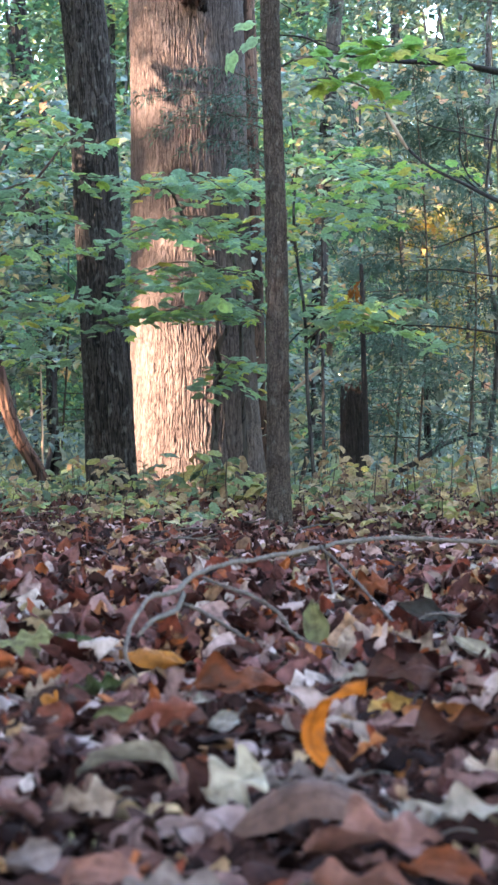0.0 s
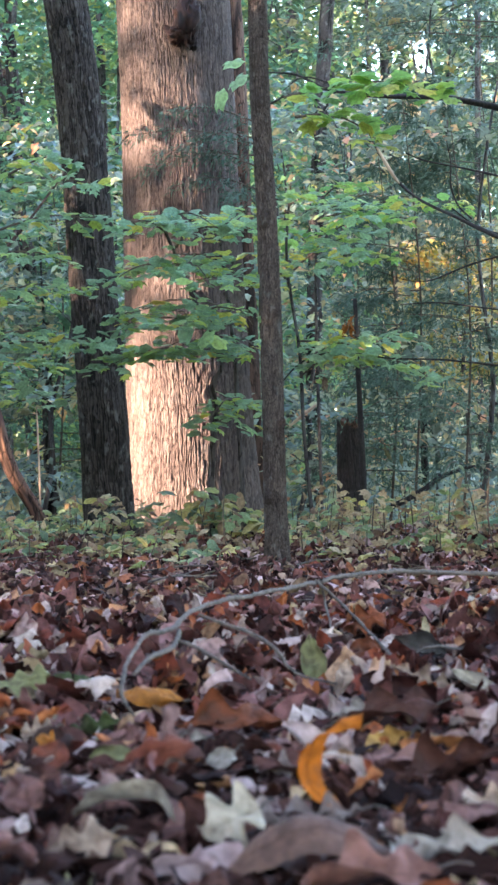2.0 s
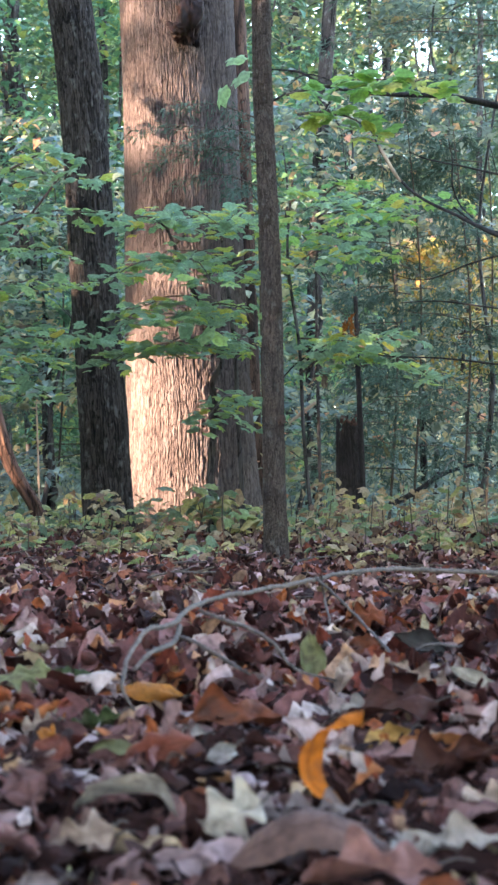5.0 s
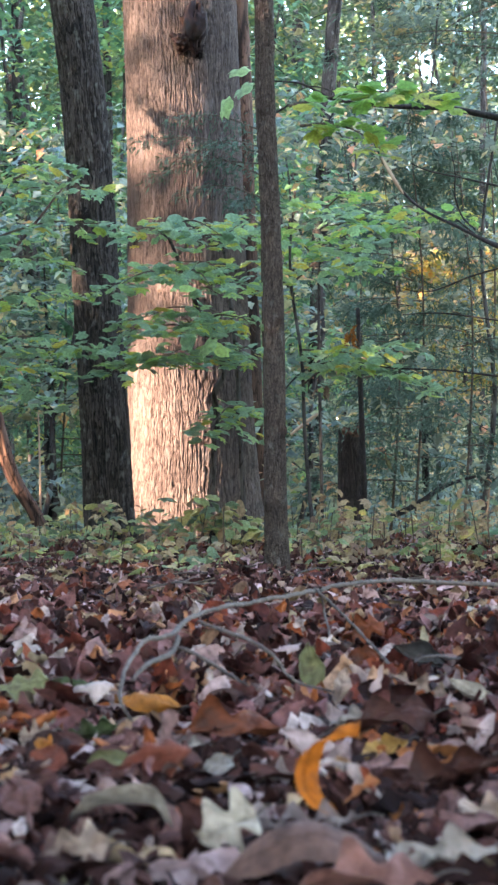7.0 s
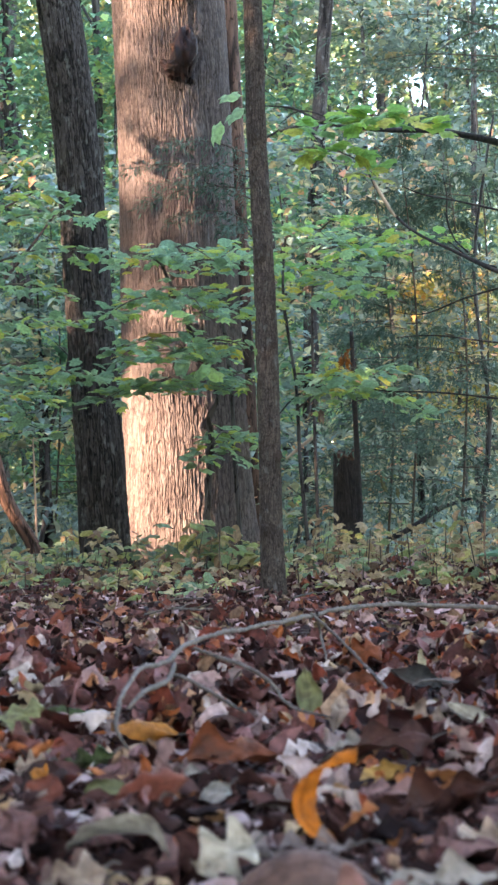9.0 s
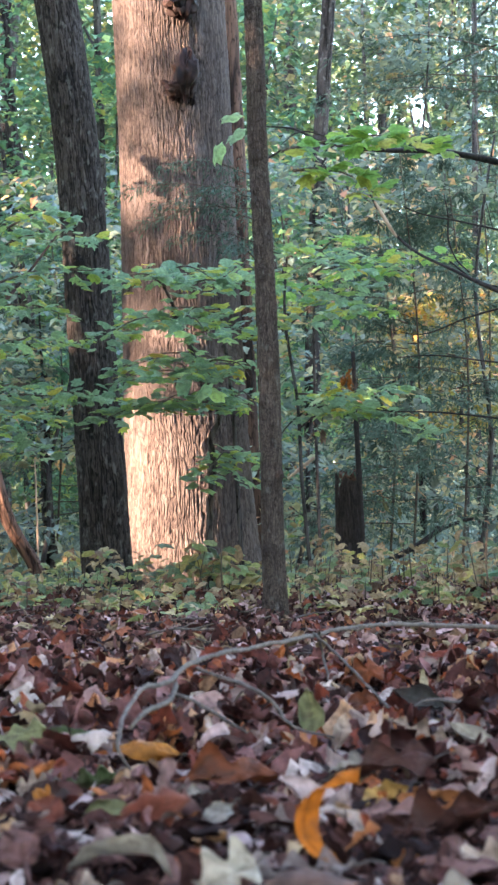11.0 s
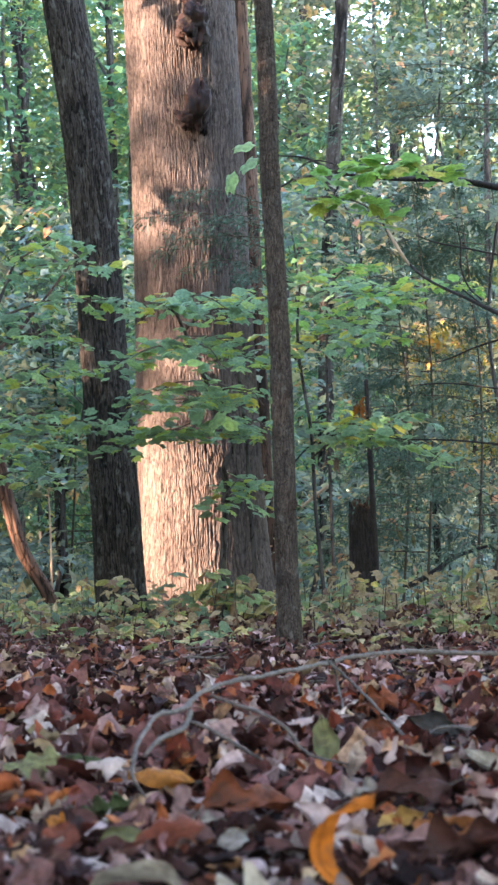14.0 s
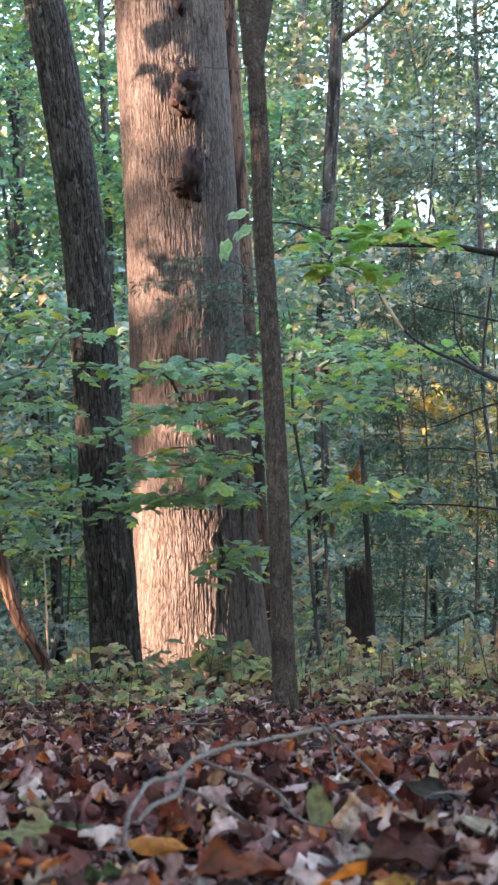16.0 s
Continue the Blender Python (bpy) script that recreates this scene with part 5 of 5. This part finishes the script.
maple([0.435, 12.800, -0.033, 0.014, 0.375, 12.800, 0.700, 0.013, 0.353, 12.800, 1.227, 0.012, 0.270, 12.600, 1.806, 0.01, 0.299, 12.400, 2.294, 0.006],
      [[0.353, 12.800, 1.227, 0.981, 12.200, 1.335, 0.26, 0.12], [0.352, 12.800, 1.302, 1.217, 12.400, 1.060, 0.2, 0.11], [0.289, 12.600, 1.732, 0.819, 12.000, 1.989, 0.22, 0.11], [0.295, 12.500, 2.052, 0.854, 12.000, 2.095, 0.22, 0.11],
       [0.270, 12.600, 1.695, -0.062, 12.200, 1.831, 0.16, 0.1], [0.373, 12.800, 1.077, 0.706, 12.400, 1.203, 0.2, 0.12], [0.284, 12.500, 2.163, 0.536, 12.000, 2.128, 0.16, 0.1]], 73, "young maple in the shade with broad bluish green leaves")
maple([0.137, 9.900, 0.031, 0.01, 0.121, 9.900, 0.918, 0.009, 0.091, 9.800, 1.777, 0.008, 0.070, 9.600, 2.172, 0.007, 0.192, 9.300, 2.240, 0.005],
      [[0.190, 9.200, 2.206, 0.947, 9.200, 2.278, 0.14, 0.12], [0.245, 9.200, 2.125, 0.665, 9.400, 2.083, 0.1, 0.11]], 74, "slender sapling with bright green leaves", leaves=LIME, facing=[(-0.038, 9.300, 2.389, -0.3), (-0.086, 9.300, 2.235, -1.5), (-0.005, 9.300, 2.307, -0.8)])

# the leaf colour here puts sunlight on the sprays
maple([0.52, 13.500, -0.02, 0.013, 0.50, 13.500, 0.9, 0.012, 0.49, 13.450, 1.7, 0.01, 0.50, 13.400, 2.3, 0.006],
      [[0.50, 13.400, 2.06, 1.02, 12.950, 2.18, 0.2, 0.1], [0.50, 13.400, 2.2, 1.5, 13.100, 2.3, 0.18, 0.09], [0.49, 13.400, 1.95, 0.14, 12.950, 2.12, 0.16, 0.1], [0.50, 13.400, 1.84, 0.9, 12.950, 1.93, 0.18, 0.1], [0.50, 13.400, 2.28, 0.75, 13.000, 2.42, 0.14, 0.09]], 76, "slim maple sapling with leaves coloured yellow-green as if sunlit", leaves=LIME)

# ---- seedlings of the forest floor ----
SEEDLING = []
for k in range(6):
    V, F = palmate_leaf(950 + k, 0.15 + 0.08 * k, 1.0 if k % 2 else 0.3)
    ob = link_mesh("leaf", V, F, m_plant)
    SEEDLING.append(ob.data)
    bpy.data.objects.remove(ob)
WITHERED = []
m_withered = leaf_material("withered_seedling_leaf", [(0.0, (0.26, 0.15, 0.08)), (0.4, (0.5, 0.34, 0.18)), (1.0, (0.6, 0.46, 0.26))], "object", 0.35, 0.55, spots=0.5, grain=5.0)
for k in range(4):
    V, F = leaf_shape(1.0, 0.8 if k % 2 else 0.6, "maple" if k % 2 else "ovate", -1.0, 0.45, 0.3, 0.12, 10, 930 + k, 0.1)
    ob = link_mesh("leaf", V, F, m_withered, attr=midrib(V))
    WITHERED.append(ob.data)
    bpy.data.objects.remove(ob)


def seedling(x, y, height, leaves, size, g):
    b = (x, y, float(ground_height(x, y)) - 0.01)
    t = thing("seedling", b, "small woodland seedling with green and yellow leaves", "seedling", "seedlings on the forest floor")
    lean = g.normal(0, 0.12, 2)
    V, F = tube([(*b, 0.004), (x + lean[0] * height * 0.5, y + lean[1] * height * 0.5, b[2] + height * 0.55, 0.003), (x + lean[0] * height, y + lean[1] * height, b[2] + height, 0.0015)], 5, 0.06)
    stalk = part("stem", V, F, m_green_twig, t)
    for k in range(leaves):
        s = g.uniform(0.35, 1.0)
        yaw, out = g.uniform(0, 6.28), g.uniform(0.02, 0.09)
        ob = new("leaf", WITHERED[g.integers(4)] if g.uniform() < (0.45 if x > 0.25 else 0.16) else SEEDLING[g.integers(6)])
        ob.parent = stalk
        q = size * g.uniform(0.6, 1.2)
        ob.matrix_basis = Matrix.Translation((lean[0] * height * s - math.sin(yaw) * out, lean[1] * height * s + math.cos(yaw) * out, height * s + g.uniform(-0.01, 0.02))) @ Matrix.Rotation(yaw, 4, "Z") @ Matrix.Rotation(g.normal(-0.2, 0.4), 4, "X") @ Matrix.Rotation(g.normal(0, 0.4), 4, "Y") @ Matrix.Diagonal((q, q, q, 1))


def seedlings():
    g = np.random.default_rng(17)
    for k in range(200):
        y = g.uniform(8.6, 13.2)
        x = g.uniform(-0.14, 0.14) * y
        if abs(x - 0.13) < 0.12 and y < 9.2 or (-0.85 < x < 0.1 and y > 12.0):
            continue
        seedling(x, y, g.uniform(0.05, 0.17) + 0.06 * max(0, y - 9.3) * g.uniform(0.2, 1), int(g.integers(5, 10)), 0.066, g)
    for k in range(8):
        seedling(g.uniform(-0.4, -0.02), g.uniform(10.0, 10.9), g.uniform(0.2, 0.36), 8, 0.115, g)
        seedling(g.uniform(-0.85, -0.55), g.uniform(9.8, 10.8), g.uniform(0.15, 0.32), 6, 0.075, g)
    for k in range(34):
        y = g.uniform(7.7, 9.0)
        x = g.uniform(-0.12, -0.01) * y if k % 3 else g.uniform(0.03, 0.13) * y
        seedling(x, y, g.uniform(0.03, 0.1), 5, 0.07, g)
    for k in range(16):
        y = g.uniform(9.3, 12.0)
        seedling(g.uniform(0.035, 0.135) * y, y, g.uniform(0.15, 0.42), 7, 0.085, g)


seedlings()


# ---- branches reaching in from a bare-limbed tree ----
def bare_tree():
    b = on_ground(1.95, 12.0)
    t = thing("bare_limbed_tree", b, "slim tree with long dark bare lower branches", "tree")
    V, F, a = trunk_mesh([(b[0], b[1], -0.1, 0.11), (b[0], b[1], 1.5, 0.09), (b[0] + 0.05, b[1], 4.0, 0.08), (b[0] + 0.1, b[1], 8.0, 0.04)], 36, 0.05, 0.012, 14, 4.0, 88)
    part("trunk", V, F, m_dark_bark, t, attr=a)
    for mat, flat in (
            (m_bough, [1.803, 12.000, 2.629, 0.03, 1.477, 11.600, 2.628, 0.022, 1.166, 11.300, 2.618, 0.017, 0.786, 11.100, 2.593, 0.013, 0.487, 11.000, 2.613, 0.009, 0.309, 11.000, 2.699, 0.007, 0.131, 11.000, 2.718, 0.003]),
            (m_bough, [0.786, 11.100, 2.593, 0.007, 0.617, 11.000, 2.611, 0.006, 0.354, 10.900, 2.666, 0.004, 0.227, 10.900, 2.591, 0.002]),
            # this stretch is coloured pale in place of sunlight on the branch
            (m_wood, [0.894, 12.900, 2.602, 0.008, 0.947, 12.900, 2.508, 0.013, 1.001, 12.900, 2.413, 0.012, 1.039, 12.900, 2.360, 0.008]),
            (m_bough, [0.827, 13.000, 2.772, 0.004, 0.924, 13.000, 2.562, 0.007, 1.047, 13.000, 2.383, 0.01, 1.175, 12.800, 2.229, 0.01, 1.368, 12.500, 2.077, 0.011, 1.587, 12.200, 1.912, 0.016, 1.861, 12.000, 1.765, 0.02]),
            (m_bough, [1.053, 12.500, 2.498, 0.003, 1.182, 12.500, 2.443, 0.005, 1.381, 12.300, 2.365, 0.006, 1.585, 12.200, 2.299, 0.008, 1.841, 12.000, 2.206, 0.01]),
            (m_bough, [1.311, 12.400, 2.555, 0.003, 1.337, 12.400, 2.410, 0.005, 1.334, 12.400, 2.271, 0.006, 1.379, 12.400, 2.136, 0.006, 1.455, 12.300, 2.032, 0.006]),
            (m_bough, [1.339, 12.400, 2.118, 0.004, 1.504, 12.400, 1.991, 0.006, 1.636, 12.300, 1.932, 0.008]),
            (m_bough, [0.200, 12.600, 0.983, 0.004, 0.366, 12.600, 1.147, 0.006, 0.607, 12.600, 1.208, 0.005, 0.933, 12.500, 1.156, 0.005, 1.290, 12.400, 1.133, 0.006, 1.813, 12.000, 1.042, 0.008]),
            (m_bough, [1.012, 12.600, 1.514, 0.003, 1.261, 12.500, 1.514, 0.005, 1.567, 12.300, 1.454, 0.006, 1.828, 12.000, 1.395, 0.008]),
            (m_bough, [0.856, 12.500, 1.725, 0.002, 1.150, 12.500, 1.653, 0.004, 1.457, 12.300, 1.743, 0.006, 1.826, 12.000, 1.818, 0.009])):
        V, F = tube([flat[i:i + 4] for i in range(0, len(flat), 4)], 8, 0.04, 0.05)
        part("branch", V, F, mat, t, attr=np.full(len(V), 0.6))


bare_tree()


# ---- evergreens with fine sprays ----
NEEDLE = [small_leaf(1.0, 0.13, 0.2, 0.1), small_leaf(1.0, 0.2, 0.1, 0.2)]


def evergreen(stem, branches, seed, label, per=230, needle=0.05):
    g = np.random.default_rng(seed)
    pts = [stem[i:i + 4] for i in range(0, len(stem), 4)]
    t = thing("young_evergreen", (pts[0][0], pts[0][1], float(ground_height(pts[0][0], pts[0][1]))), label, "evergreen")
    V, F = tube(pts, 8, 0.06, 0.05)
    part("stem", V, F, m_green_twig, t)
    for flat in branches:
        a, b = np.array(flat[:3]), np.array(flat[3:6])
        m = (a + b) / 2 + np.array([0, 0, 0.06])
        line = [(*a, 0.006), (*m, 0.004), (*b, 0.0015)]
        V, F = tube(line, 5, 0.06)
        bough = part("branch", V, F, m_green_twig, t)
        p = smooth_path(line, 0.03)[:, :3]
        way = (b - a) / np.linalg.norm(b - a)
        side = np.cross(way, (0, 0, 1.0))
        k = g.integers(1, len(p), per)
        s = k / len(p)
        out = flat[6] * (1.1 - 0.8 * s) * g.uniform(-1, 1, per)
        where = p[k] + side * out[:, None] + way * np.abs(out)[:, None] * 0.7 + np.stack([g.normal(0, 0.012, per), g.normal(0, 0.012, per), -0.35 * np.abs(out) + g.normal(0, 0.02, per)], 1)
        yaw = np.arctan2(-(way[0] + side[0] * np.sign(out)), way[1] + side[1] * np.sign(out)) + g.normal(0, 0.6, per)
        V, F = scatter(NEEDLE, where, turns(yaw, g.normal(-0.3, 0.5, per), g.normal(0, 0.5, per)), needle * g.uniform(0.6, 1.5, per))
        tagged(part("needle_spray", V, F, m_needle, bough), kind="stuff")


def fan(g, x, y, z0, z1, n, reach, spread):
    """Branches all round a stem."""
    rows = []
    for k in range(n):
        z = z0 + (z1 - z0) * (k + g.uniform(0, 1)) / n
        a = g.uniform(0, 2 * math.pi)
        r = reach * (1.15 - 0.8 * (z - z0) / (z1 - z0)) * g.uniform(0.6, 1.1)
        rows.append([x, y, z, x + r * math.cos(a), y + r * math.sin(a), z - 0.12 * r + g.normal(0, 0.05), spread * r])
    return rows


evergreen([0.118, 11.900, -0.040, 0.014, 0.086, 11.900, 1.726, 0.012, 0.066, 11.900, 2.776, 0.008, 0.056, 11.900, 3.335, 0.004],
          [[0.076, 11.900, 2.321, -0.513, 11.750, 2.397, 0.14], [0.075, 11.900, 2.461, -0.718, 11.700, 2.490, 0.13], [0.071, 11.900, 2.601, -0.480, 11.750, 2.639, 0.12], [0.077, 11.900, 2.181, -0.406, 11.700, 2.182, 0.12],
           [0.071, 11.900, 2.496, -0.336, 11.600, 2.406, 0.12], [0.077, 11.900, 2.076, -0.096, 11.600, 2.083, 0.1], [0.072, 11.900, 2.391, -0.616, 11.750, 2.275, 0.1]], 81, "thin young evergreen with fine grey-green sprays", 300, 0.045)
for k, (x, y, top, reach) in enumerate(((1.75, 12.9, 6.0, 1.5), (1.1, 15.0, 2.9, 0.75), (1.6, 14.4, 3.1, 0.7), (1.25, 14.6, 3.4, 0.9), (2.0, 16.2, 4.6, 1.3), (0.95, 17.5, 3.8, 1.0), (2.5, 18.5, 5.5, 1.5), (-1.7, 17.0, 3.5, 0.9))):
    g = np.random.default_rng(300 + k)
    evergreen([x, y, -0.15, 0.011, x + 0.08, y, top * 0.5, 0.008, x - 0.05, y, top, 0.003], fan(g, x, y, 0.4 if top < 5.8 else 3.3, top, 26 if top < 5.8 else 48, reach, 0.4), 310 + k, "shaggy young evergreen with fine drooping sprays", 260, 0.06)


# ---- small things among the trees ----
def stick(flat, material, label, name="stick", sides=8):
    pts = [flat[i:i + 4] for i in range(0, len(flat), 4)]
    V, F = tube(pts, sides, 0.03, 0.08)
    c = np.array(pts[0][:3])
    ob = link_mesh(name, V - c, F, material)
    ob.location = c
    return tagged(ob, label, "stick")


stick([0.303, 14.000, 0.763, 0.01, 0.389, 14.000, 0.829, 0.013, 0.496, 14.000, 0.912, 0.012], m_wood, "short broken stick caught in a bush, coloured pale as if sunlit")
stick([-1.450, 13.400, -0.103, 0.008, -1.458, 13.400, 0.468, 0.008, -1.472, 13.400, 0.901, 0.005], m_wood, "thin pale dead stem standing upright")
stick([0.982, 13.600, 0.156, 0.02, 1.219, 13.800, 0.263, 0.022, 1.421, 14.000, 0.386, 0.018, 1.671, 14.200, 0.459, 0.012], m_red_bark, "fallen brown log among seedlings", "fallen_log", 12)
stick([1.661, 18.000, 0.148, 0.03, 1.653, 18.000, 0.624, 0.035, 1.645, 18.000, 1.154, 0.03, 1.653, 18.000, 1.577, 0.02], m_red_bark, "reddish thin dead stem", "dead_stem")
stick([-0.105, 8.900, 0.065, 0.004, -0.119, 8.900, 0.183, 0.004, -0.114, 8.900, 0.314, 0.003], m_green_twig, "thin dark upright stem in the seedlings", "dead_stem")
stick([1.163, 9.200, 0.062, 0.004, 1.143, 9.200, 0.210, 0.004, 1.153, 9.200, 0.373, 0.003], m_green_twig, "thin dark upright stem in the seedlings", "dead_stem")


def hanging_leaves(x, y, z, count, size, material, label, seed):
    """A few withered leaves still hanging on a twig."""
    g = np.random.default_rng(seed)
    t = thing("withered_leaves", (x, y, z), label, "leaves")
    V, F = tube([(x - 0.05, y, z + 0.09, 0.003), (x, y, z + 0.05, 0.003), (x + 0.06, y, z + 0.06, 0.002)], 6, 0.02)
    part("twig", V, F, m_green_twig, t)
    for k in range(count):
        V, F = leaf_shape(size, size * 0.5, "maple", 0.9, 0.6, 0.4, 0.12, 10, 970 + seed + k, 0.1)
        ob = link_mesh("leaf", V, F, material, t, attr=midrib(V))
        ob.matrix_basis = Matrix.Translation((g.normal(0, 0.035), g.normal(0, 0.03), 0.03 - g.uniform(0, 0.08))) @ Matrix.Rotation(g.uniform(0, 6.28), 4, "Z") @ Matrix.Rotation(g.uniform(-1.5, -0.8), 4, "X")


hanging_leaves(0.497, 12.600, 0.993, 6, 0.1, m_tan, "withered tan leaves hanging from a thin twig", 1)
hanging_leaves(0.634, 12.300, 1.359, 5, 0.11, m_orange, "orange autumn leaves hanging on a green sapling", 2)
hanging_leaves(0.754, 10.500, 0.507, 3, 0.09, m_folive, "yellow leaves on a thin stem", 3)
wood_tree(2.15, 19.1, 3.2, 0.02, 0.45, 0.6, 22, 80, 0.09, m_sun_gold, m_far_bark, 991, label="small tree with leaves coloured yellow for a spot of sun")


stick([-0.530, 11.950, 4.004, 0.003, -0.332, 11.900, 3.933, 0.004, -0.081, 11.900, 3.905, 0.004, 0.163, 11.900, 3.914, 0.003], m_green_twig, "thin twig stretched across the trunk of the oak", "thin_twig")
